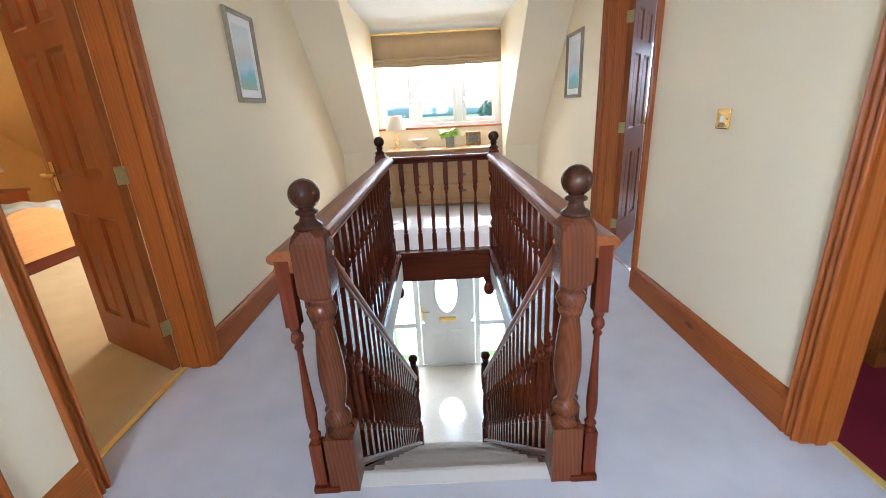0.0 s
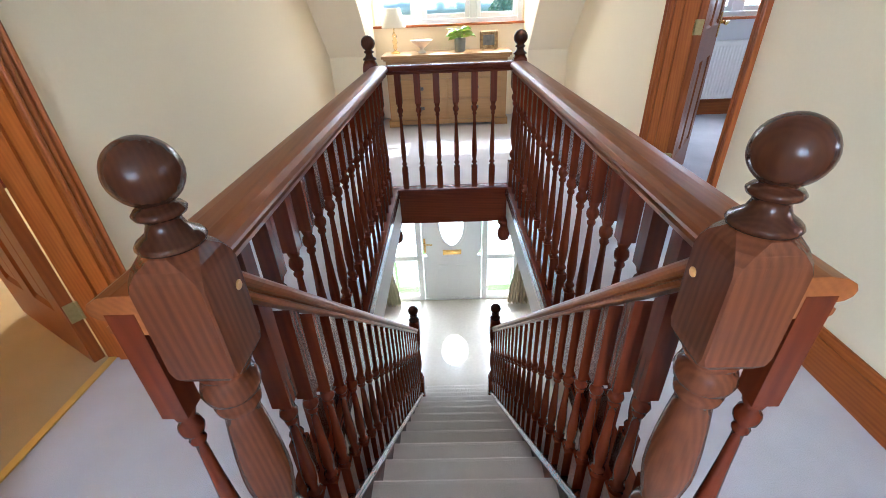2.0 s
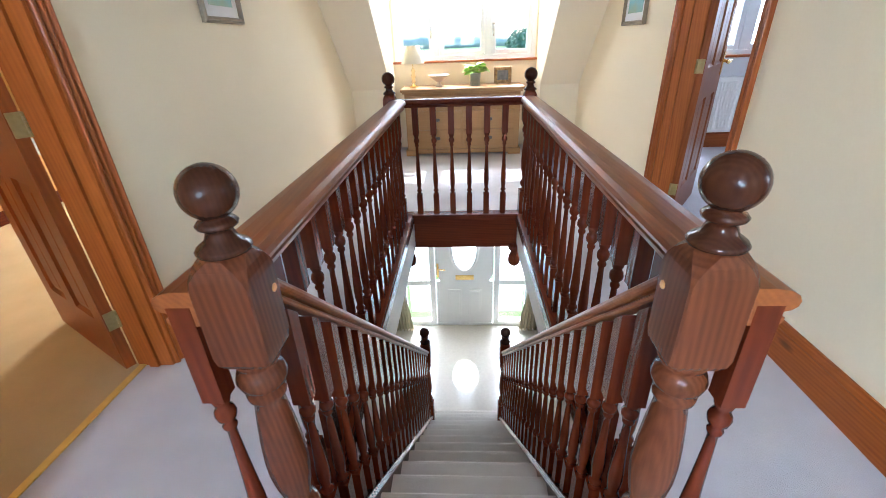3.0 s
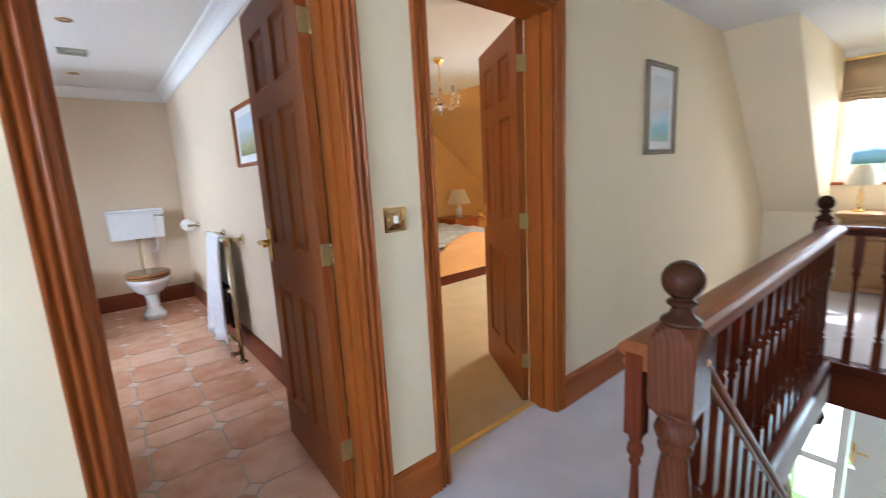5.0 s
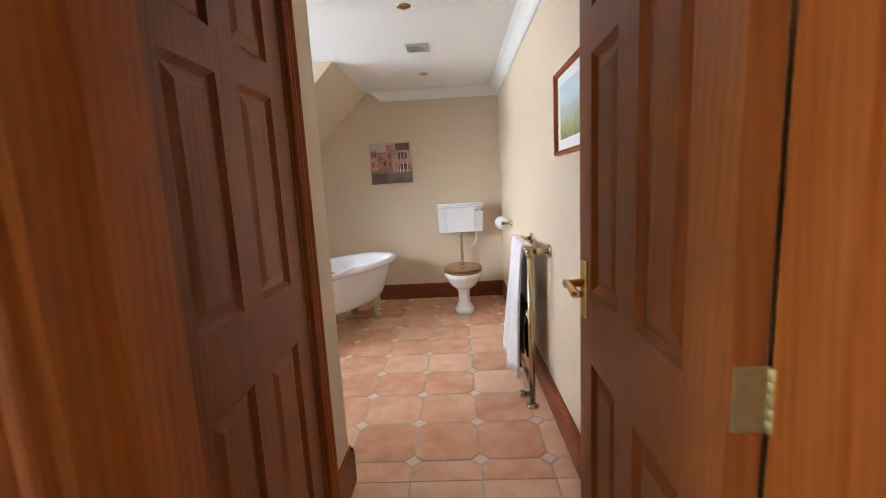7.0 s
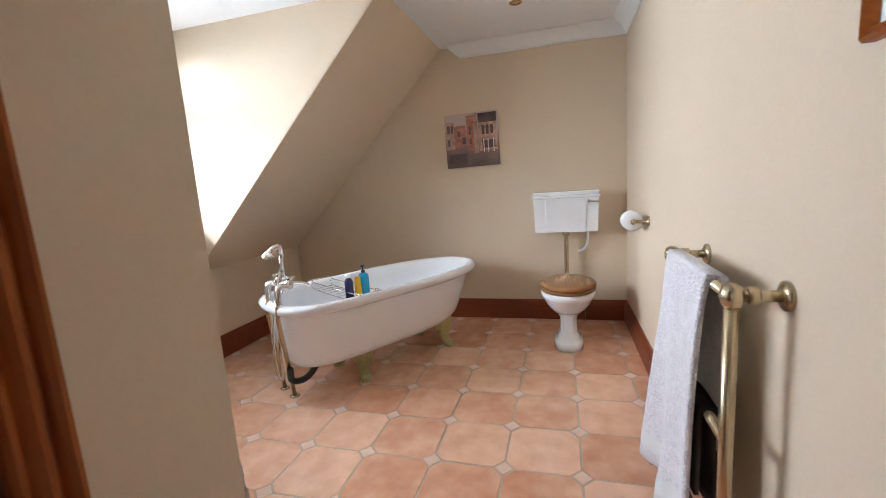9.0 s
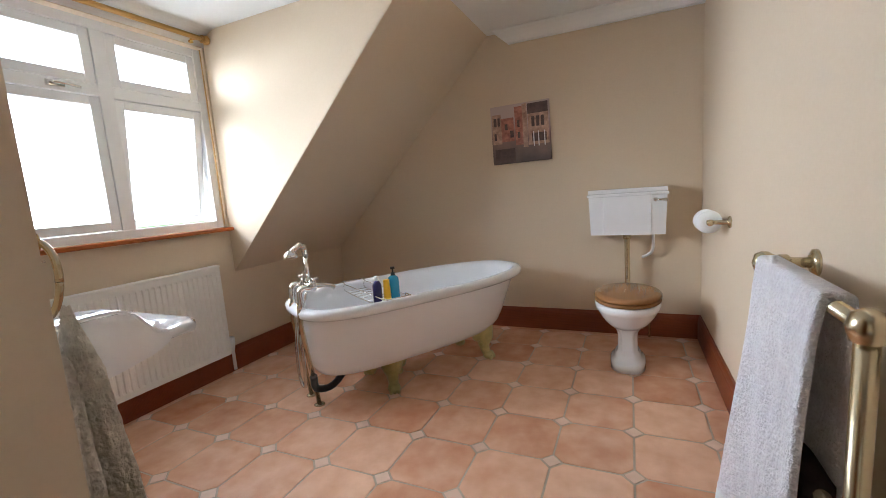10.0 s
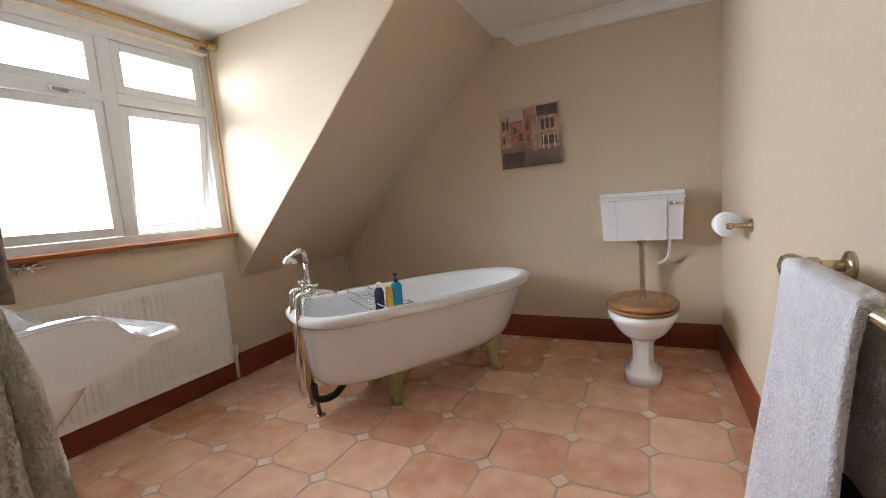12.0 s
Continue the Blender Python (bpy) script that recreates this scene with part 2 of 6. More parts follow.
ROD = wood("varnished rod", (0.62, 0.38, 0.12), (0.5, 0.28, 0.08), "x", rough=0.3)
GRASS = mat("grass", (0.16, 0.26, 0.07), (0.11, 0.19, 0.05), rough=0.95, scale=3, big=0.2, bump=0.2)
FOLIAGE = mat("tree foliage", (0.24, 0.38, 0.26), (0.16, 0.28, 0.18), rough=0.9, scale=2, big=0.4, bump=0.2)
BARK = mat("bark", (0.12, 0.09, 0.06), (0.07, 0.05, 0.03), rough=0.95, scale=8, bump=0.5)


def glass(name, rough=0.0, tint=(1, 1, 1)):
    m = bpy.data.materials.new(name)
    m.use_nodes = True
    b = m.node_tree.nodes["Principled BSDF"]
    b.inputs["Base Color"].default_value = (*tint, 1)
    b.inputs["Transmission Weight"].default_value, b.inputs["Roughness"].default_value = 1.0, rough
    b.inputs["IOR"].default_value = 1.45
    return m


GLASS = glass("window glass")
AMBER = glass("amber glass", 0.05, (1.0, 0.82, 0.50))
CRYSTAL = glass("crystal glass", 0.02)


# ---- building helpers ----
def add_box(bm, a, b):
    x0, y0, z0 = (min(p, q) for p, q in zip(a, b))
    x1, y1, z1 = (max(p, q) for p, q in zip(a, b))
    v = [bm.verts.new(p) for p in ((x0, y0, z0), (x1, y0, z0), (x1, y1, z0), (x0, y1, z0),
                                   (x0, y0, z1), (x1, y0, z1), (x1, y1, z1), (x0, y1, z1))]
    for f in ((3, 2, 1, 0), (4, 5, 6, 7), (0, 1, 5, 4), (1, 2, 6, 5), (2, 3, 7, 6), (3, 0, 4, 7)):
        bm.faces.new([v[i] for i in f])
    return v


def boxes(*pairs, bevel=0.0):
    bm = bmesh.new()
    for a, b in pairs:
        add_box(bm, a, b)
    if bevel:
        bmesh.ops.bevel(bm, geom=bm.edges[:], offset=bevel, segments=2, affect="EDGES", profile=0.6)
    return bm


def lathe(profile, at=(0, 0, 0), segs=16, axis="z", bm=None, squash=(1, 1)):
    """Turned shape from (radius, height) pairs."""
    bm = bm or bmesh.new()
    rings = []
    for r, h in profile:
        ring = []
        for i in range(segs):
            a = 2 * math.pi * i / segs
            p = (r * math.cos(a) * squash[0], r * math.sin(a) * squash[1], h)
            if axis == "x":
                p = (p[2], p[0], p[1])
            elif axis == "y":
                p = (p[0], p[2], p[1])
            ring.append(bm.verts.new((p[0] + at[0], p[1] + at[1], p[2] + at[2])))
        rings.append(ring)
    for a, b in zip(rings, rings[1:]):
        for i in range(segs):
            f = bm.faces.new((a[i], a[(i + 1) % segs], b[(i + 1) % segs], b[i]))
            f.smooth = True
    bm.faces.new(rings[0][::-1])
    bm.faces.new(rings[-1])
    bmesh.ops.recalc_face_normals(bm, faces=bm.faces[:])
    return bm


def loft(sections, bm=None, smooth=True, closed=True, caps=True, first=True, last=True):
    """Skin over equal-length rings of points."""
    bm = bm or bmesh.new()
    rings = [[bm.verts.new(p) for p in s] for s in sections]
    n = len(rings[0])
    for a, b in zip(rings, rings[1:]):
        for i in range(n if closed else n - 1):
            f = bm.faces.new((a[i], a[(i + 1) % n], b[(i + 1) % n], b[i]))
            f.smooth = smooth
    if caps and closed:
        if first:
            bm.faces.new(rings[0][::-1])
        if last:
            bm.faces.new(rings[-1])
    bmesh.ops.recalc_face_normals(bm, faces=bm.faces[:])
    return bm


def tube(points, radius, segs=10, bm=None):
    """A bent pipe along points."""
    pts = [Vector(p) for p in points]
    sections, side = [], None
    for i, p in enumerate(pts):
        d = (pts[min(i + 1, len(pts) - 1)] - pts[max(i - 1, 0)]).normalized()
        if side is None:
            side = d.orthogonal().normalized()
        side = (side - d * side.dot(d)).normalized()
        up = d.cross(side)
        r = radius[i] if isinstance(radius, (list, tuple)) else radius
        sections.append([p + r * (side * math.cos(2 * math.pi * k / segs) + up * math.sin(2 * math.pi * k / segs)) for k in range(segs)])
    return loft(sections, bm)


def smooth_path(points, steps=6):
    """Catmull-Rom through points."""
    p = [Vector(q) for q in points]
    p = [2 * p[0] - p[1]] + p + [2 * p[-1] - p[-2]]
    out = []
    for i in range(1, len(p) - 2):
        for k in range(steps):
            t = k / steps
            out.append(0.5 * (2 * p[i] + (p[i + 1] - p[i - 1]) * t + (2 * p[i - 1] - 5 * p[i] + 4 * p[i + 1] - p[i + 2]) * t * t
                              + (3 * p[i] - p[i - 1] - 3 * p[i + 1] + p[i + 2]) * t ** 3))
    return out + [p[-2]]


def extrude(outline, start, end, bm=None):
    """Prism of a closed outline: start and end map an outline point (u, v) to a place."""
    return loft([[start(u, v) for u, v in outline], [end(u, v) for u, v in outline]], bm, smooth=False)


def mesh_of(name, bm, material):
    me = bpy.data.meshes.new(name)
    bm.to_mesh(me)
    bm.free()
    me.materials.append(material)
    return me


def part(name, bm, material, parent, label=""):
    """One mesh under a thing or a part; bm may be a mesh to share."""
    me = bm if isinstance(bm, bpy.types.Mesh) else mesh_of(name, bm, material)
    ob = new(name, me)
    ob.parent = parent
    return tagged(ob, label)


def solid(name, bm, material, label, category="", kind="", group=""):
    """A thing or a piece of the setting that is one mesh."""
    return tagged(new(name, mesh_of(name, bm, material)), label, category, group, kind)


def thing(name, m, label, category, group="", kind=""):
    ob = new(name)
    ob.empty_display_size = 0.1
    ob.matrix_world = m
    return tagged(ob, label, category, group, kind)


def wall_boxes(bm, axis, at, thick, u0, u1, z0, z1, holes=()):
    """Wall across axis 'x' or 'y' from at to at + thick, along the other axis, with holes (u0, u1, z0, z1)."""
    def put(ua, ub, za, zb):
        if ub - ua > 1e-4 and zb - za > 1e-4:
            if axis == "x":
                add_box(bm, (at, ua, za), (at + thick, ub, zb))
            else:
                add_box(bm, (ua, at, za), (ub, at + thick, zb))
    last = u0
    for ha, hb, ga, gb in sorted(holes):
        put(last, ha, z0, z1)
        put(ha, hb, z0, ga)
        put(ha, hb, gb, z1)
        last = hb
    put(last, u1, z0, z1)


def wall(name, material, label, *args, holes=()):
    bm = bmesh.new()
    wall_boxes(bm, *args, holes=holes)
    return solid(name, bm, material, label, "wall", "structure")


# ---- setting: landing ----
XL, XR = -1.265, 1.265          # landing walls
XLB, XRB = -1.42, 1.40          # their far faces
HC = 2.23                       # landing ceiling
SY, KY, KZ = 4.06, 5.55, 0.73   # roof slope: where it leaves the ceiling, where it meets the low wall
FY = 5.90                       # dormer window wall
DL, DR = -0.82, 0.845           # dormer cheeks
FZ = -2.66                      # ground floor
BW, BN, BK, BS = -2.62, 0.975, -5.68, -2.05   # bathroom: basin wall, north wall, back wall, window wall
BC = 2.304                      # bathroom ceiling
DH = 2.0                        # door opening height
BATH, BED, RED, FAR = (0.14, 0.85), (1.168, 1.93), (0.46, 1.235), (2.63, 3.40)

wall("wall_west", CREAM, "cream painted landing wall with two door openings", "x", XL, -0.06, -1.7, FY, 0, HC + 0.3,
     holes=[(*BATH, 0, DH), (*BED, 0, DH)])
wall("wall_west_inner", ORANGE, "ochre painted bedroom side of the wall", "x", XLB, XL - 0.06 - XLB, BN + 0.11, FY, 0, HC + 0.3, holes=[(*BED, 0, DH)])
wall("wall_west_bath_side", BEIGE, "beige painted bathroom side of the wall", "x", XLB, XL - 0.06 - XLB, -2.2, BN + 0.11, 0, BC + 0.2, holes=[(*BATH, 0, DH)])
wall("wall_east", CREAM, "cream painted landing wall with two door openings", "x", XR, 0.06, -1.7, FY, 0, HC + 0.3,
     holes=[(*RED, 0, DH), (*FAR, 0, DH)])
wall("wall_east_inner", PALE, "pale lilac room side of the wall", "x", XR + 0.06, XRB - XR - 0.06, -0.4, FY, 0, HC + 0.3, holes=[(*RED, 0, DH), (*FAR, 0, DH)])
wall("wall_south", CREAM, "cream painted end wall of the landing", "y", -1.7, -0.12, XL - 0.06, XR + 0.06, 0, HC + 0.3, holes=[(-0.75, 0.45, 0.95, 2.05)])

# floor round the stairwell, with the carpet's thickness
WX, WY0, WY1 = 0.40, 1.17, 3.56
solid("floor_landing", boxes(((XLB, -1.7, -0.02), (-WX - 0.03, FY, 0)), ((WX + 0.03, -1.7, -0.02), (XRB, FY, 0)),
                             ((-WX - 0.03, -1.7, -0.02), (WX + 0.03, WY0 - 0.05, 0)), ((-WX - 0.03, WY1 + 0.02, -0.02), (WX + 0.03, FY, 0))),
      CARPET, "grey-lilac carpet on the landing round the stairwell", "carpet", "structure")
solid("floor_slab", boxes(((-1.9, -1.7, -0.27), (-WX - 0.02, FY, -0.022)), ((WX + 0.02, -1.7, -0.27), (1.9, FY, -0.022)),
                          ((-WX - 0.02, -1.7, -0.27), (WX + 0.02, WY0 - 0.05, -0.022)), ((-WX - 0.02, WY1 + 0.04, -0.27), (WX + 0.02, FY, -0.022))),
      WHITE, "white plastered ceiling over the entrance hall", "ceiling", "structure")


def slope_slab(bm, xa, xb, y0, z0, y1, z1, t=0.12):
    """Sloped ceiling piece between two x, from (y0, z0) to (y1, z1), thickness upwards."""
    v = [bm.verts.new(p) for p in ((xa, y0, z0), (xb, y0, z0), (xb, y1, z1), (xa, y1, z1),
                                   (xa, y0, z0 + t), (xb, y0, z0 + t), (xb, y1, z1 + t), (xa, y1, z1 + t))]
    for f in ((3, 2, 1, 0), (4, 5, 6, 7), (0, 1, 5, 4), (1, 2, 6, 5), (2, 3, 7, 6), (3, 0, 4, 7)):
        bm.faces.new([v[i] for i in f])
    bmesh.ops.recalc_face_normals(bm, faces=bm.faces[:])


bm = boxes(((XL - 0.06, -1.8, HC), (XR + 0.06, SY, HC + 0.12)), ((DL - 0.06, SY, HC), (DR + 0.06, FY - 0.12, HC + 0.12)))
n = 8
for i in range(n):   # coved end over the blind
    a0, a1 = (math.pi / 2 * k / n for k in (i, i + 1))
    y0, y1 = FY - 0.12 + 0.12 * math.sin(a0), FY - 0.12 + 0.12 * math.sin(a1)
    z0, z1 = HC - 0.10 * (1 - math.cos(a0)), HC - 0.10 * (1 - math.cos(a1))
    slope_slab(bm, DL - 0.06, DR + 0.06, y0, z0, y1, z1, 0.15)
solid("ceiling_landing", bm, WHITE, "white painted landing ceiling running into the dormer", "ceiling", "structure")

bm = bmesh.new()
slope_slab(bm, XL - 0.02, DL, SY, HC, KY, KZ)
slope_slab(bm, DR, XR + 0.02, SY, HC, KY, KZ)
solid("ceiling_slope", bm, CREAM, "cream painted sloping ceiling beside the dormer", "ceiling", "structure")


def cheek(name, x, t, ylow, material, y0, z0, y1, z1, zt, sign=1):
    """Dormer side wall above the slope, thickness t outwards."""
    bm = bmesh.new()
    out = [(y0, z0), (y1, z1), (ylow, z1), (ylow, zt), (y0, zt)]
    extrude(out, lambda u, v: (x, u, v), lambda u, v: (x + t, u, v), bm)
    solid(name, bm, material, "painted side wall of the dormer", "wall", "structure")


cheek("wall_dormer_west", DL + 0.003, -0.05, FY, CREAM, SY - 0.02, HC + 0.01, KY, KZ, HC + 0.1)
cheek("wall_dormer_east", DR - 0.003, 0.05, FY, CREAM, SY - 0.02, HC + 0.01, KY, KZ, HC + 0.1)
solid("wall_low", boxes(((XL, KY, 0), (DL - 0.001, KY + 0.1, KZ + 0.1)), ((DR + 0.001, KY, 0), (XR, KY + 0.1, KZ + 0.1)),
                        ((DL - 0.06, KY + 0.1, 0), (DL, FY, KZ)), ((DR, KY + 0.1, 0), (DR + 0.06, FY, KZ))),
      CREAM, "cream painted low wall under the roof slope", "wall", "structure")
WSILL, WTOP = 0.97, 2.05
wall("wall_dormer_window", CREAM, "cream painted dormer wall round the window", "y", FY, 0.2, DL - 0.06, DR + 0.06, 0, HC + 0.2,
     holes=[(DL + 0.02, DR - 0.02, WSILL, WTOP)])

# ---- setting: entrance hall below ----
DY = 5.72
HX = 1.9
wall("wall_hall_west", CREAM, "cream painted wall of the entrance hall", "x", -HX, -0.1, 0.0, DY + 0.2, FZ, -0.27)
wall("wall_hall_east", CREAM, "cream painted wall of the entrance hall", "x", HX, 0.1, 0.0, DY + 0.2, FZ, -0.27)
wall("wall_hall_back", CREAM, "cream painted back wall of the entrance hall", "y", 0.0, -0.1, -HX - 0.1, HX + 0.1, FZ, -0.27)
wall("wall_hall_front", CREAM, "cream painted front wall round the entrance door", "y", DY, 0.18, -HX - 0.1, HX + 0.1, FZ, -0.27,
     holes=[(-0.93, 0.93, FZ, FZ + 2.1)])
solid("floor_hall", boxes(((-HX, 0, FZ - 0.05), (HX, DY + 0.2, FZ))), HALLFLOOR, "polished cream floor in the entrance hall", "floor", "structure")
solid("trim_well_sides", boxes(((-WX - 0.02, WY0 - 0.05, -0.27), (-WX, WY1 + 0.04, -0.05)), ((WX, WY0 - 0.05, -0.27), (WX + 0.02, WY1 + 0.04, -0.05))),
      WHITE, "white painted band along the stairwell", "trim", "structure")
solid("trim_well_end", boxes(((-WX, WY1, -0.27), (WX, WY1 + 0.04, -0.035)), ((-WX, WY1 - 0.012, -0.04), (WX, WY1 + 0.05, 0.004)), bevel=0.004),
      MAHOG_X, "dark mahogany apron board at the end of the stairwell", "trim", "structure")

# ---- setting: bathroom ----
wall("wall_bath_north", BEIGE, "beige painted bathroom wall behind the towel rail", "y", BN, 0.05, BK - 0.1, XLB, 0, BC + 0.2)
wall("wall_bath_back", BEIGE, "beige painted bathroom wall behind the toilet", "x", BK, -0.12, BS - 0.1, BN + 0.05, 0, BC + 0.2)
CUP = (-2.345, -1.62)
wall("wall_passage", BEIGE, "beige painted passage wall with a cupboard door", "y", -0.04, -0.1, BW, XLB, 0, BC + 0.2, holes=[(*CUP, 0, DH)])
wall("wall_basin", BEIGE, "beige painted partition behind the basin", "x", BW, 0.1, BS - 0.1, -0.14, 0, BC + 0.2)
BWIN = (-4.455, -3.22)
wall("wall_bath_window", BEIGE, "beige painted wall under the bathroom window", "y", BS, -0.2, BK - 0.1, BW, 0, BC + 0.2, holes=[(*BWIN, 0.985, 2.20)])
SBY, SBZ = -0.46, BC
CHX = -4.472
bm = bmesh.new()
slope_slab(bm, BK - 0.05, CHX, SBY, SBZ, BS, 0.69)
solid("ceiling_bath_slope", bm, BEIGE, "beige painted sloping ceiling over the bath", "ceiling", "structure")
bm = bmesh.new()
extrude([(SBY, SBZ + 0.01), (BS, 0.69), (BS, SBZ + 0.1), (SBY, SBZ + 0.1)], lambda u, v: (CHX + 0.003, u, v), lambda u, v: (CHX - 0.04, u, v), bm)
solid("wall_bath_dormer", bm, BEIGE, "beige painted side wall of the bathroom dormer", "wall", "structure")
bm = boxes(((BK, SBY, BC), (XLB, BN + 0.05, BC + 0.1)), ((CHX, BS + 0.14, BC), (XLB, SBY, BC + 0.1)))
for i in range(n):
    a0, a1 = (math.pi / 2 * k / n for k in (i, i + 1))
    y0, y1 = BS + 0.14 - 0.14 * math.sin(a0), BS + 0.14 - 0.14 * math.sin(a1)
    z0, z1 = BC - 0.10 * (1 - math.cos(a0)), BC - 0.10 * (1 - math.cos(a1))
    slope_slab(bm, CHX - 0.05, BW, y0, z0, y1, z1, 0.15)
solid("ceiling_bath", bm, WHITE, "white painted bathroom ceiling with coved edges", "ceiling", "structure")
# coving along the back and north walls
CV = [(0, 0), (0.095, 0), (0.095, -0.010), (0.088, -0.014), (0.064, -0.024), (0.038, -0.046), (0.022, -0.070), (0.016, -0.084), (0.012, -0.086), (0.012, -0.096), (0, -0.096)]
bm = bmesh.new()
extrude(CV, lambda u, v: (BK + u, -0.40 + 1.1 * -v, BC + v), lambda u, v: (BK + u, BN - u, BC + v), bm)
extrude(CV, lambda u, v: (BK + u, BN - u, BC + v), lambda u, v: (XLB, BN - u, BC + v), bm)
solid("trim_coving", bm, WHITE, "white plaster coving round the bathroom ceiling", "coving", "structure")
solid("floor_bath_bed", boxes(((BK - 0.1, BS - 0.1, -0.03), (XLB, BN, -0.0028))), GROUT, "sand-coloured grout bed under the tiles", "floor", "structure")

# ---- setting: bedroom ----
RX, RY = -5.75, 6.2             # far wall and low wall
bm = bmesh.new()
wall_boxes(bm, "y", BN + 0.05, 0.06, RX, XLB, 0, HC + 0.3)
wall_boxes(bm, "x", RX, -0.1, BN + 0.05, RY + 0.15, 0, HC + 0.3)
wall_boxes(bm, "y", RY, 0.15, RX, XLB, 0, HC + 0.3, holes=[(-3.1, -2.0, 0.9, 1.95)])
wall_boxes(bm, "x", XLB, 0.09, FY, RY, 0, HC + 0.3)
solid("wall_bedroom", bm, ORANGE, "ochre painted bedroom walls", "wall", "structure")
bm = bmesh.new()
slope_slab(bm, RX, -3.15, 4.23, HC + 0.15, RY, 0.84)
slope_slab(bm, -1.95, XLB, 4.23, HC + 0.15, RY, 0.84)
solid("ceiling_bedroom_slope", bm, ORANGE, "ochre painted sloping ceiling in the bedroom", "ceiling", "structure")
solid("ceiling_bedroom", boxes(((RX, BN + 0.05, HC + 0.15), (XLB, RY + 0.1, HC + 0.25))), WHITE, "white bedroom ceiling", "ceiling", "structure")
solid("floor_bedroom", boxes(((RX, BN + 0.1, -0.02), (XLB, RY + 0.1, 0.001))), GOLDCARPET, "golden beige bedroom carpet", "carpet", "structure")

# ---- setting: rooms on the east side ----
bm = bmesh.new()
wall_boxes(bm, "y", KY, 0.15, XRB, 4.6, 0, HC + 0.3, holes=[(2.5, 3.8, 0.95, 1.95)])
wall_boxes(bm, "x", 4.5, 0.1, -0.4, KY, 0, HC + 0.3, holes=[(0.4, 1.3, 0.95, 1.95)])
wall_boxes(bm, "y", 1.9, 0.1, XRB, 4.5, 0, HC + 0.3)
wall_boxes(bm, "y", -0.4, -0.1, XRB, 4.6, 0, HC + 0.3)
solid("wall_east_rooms", bm, PALE, "pale lilac painted walls of the east rooms", "wall", "structure")
solid("ceiling_east_rooms", boxes(((XRB, -0.5, HC + 0.1), (4.6, 5.7, HC + 0.2))), WHITE, "white ceiling of the east rooms", "ceiling", "structure")
solid("floor_east_far", boxes(((XRB, 2.0, -0.02), (4.5, KY, 0.0))), CARPET, "grey-lilac carpet in the far east room", "carpet", "structure")
solid("floor_east_near", boxes(((XRB, -0.4, -0.02), (4.5, 1.9, 0.001))), REDCARPET, "dark red carpet in the near east room", "carpet", "structure")

# outside: one sheet of grass to the horizon
bm = bmesh.new()
v = [bm.verts.new(p) for p in ((-800, -800, FZ - 0.3), (800, -800, FZ - 0.3), (800, 800, FZ - 0.3), (-800, 800, FZ - 0.3))]
bm.faces.new(v)
solid("ground", bm, GRASS, "grass field outside reaching to the horizon", "ground", "structure")


# ---- doors, architraves, skirting ----
ARCH_W = 0.06
ARCH = [(0, 0), (0, 0.012), (0.003, 0.017), (0.009, 0.019), (0.014, 0.016), (0.017, 0.008), (0.021, 0.007), (0.025, 0.013), (0.031, 0.019), (0.037, 0.019), (0.041, 0.013), (0.045, 0.011), (0.048, 0.019), (0.053, 0.025), (0.058, 0.025), (ARCH_W, 0.021), (ARCH_W, 0)]


def architrave(bm, x, out, ya, yb, top):
    """Moulded surround on a wall face at x; out is +1 or -1 along x."""
    extrude(ARCH, lambda u, v: (x + out * v, ya - u, 0.0), lambda u, v: (x + out * v, ya - u, top + u), bm)
    extrude(ARCH, lambda u, v: (x + out * v, yb + u, 0.0), lambda u, v: (x + out * v, yb + u, top + u), bm)
    extrude(ARCH, lambda u, v: (x + out * v, ya - u, top + u), lambda u, v: (x + out * v, yb + u, top + u), bm)


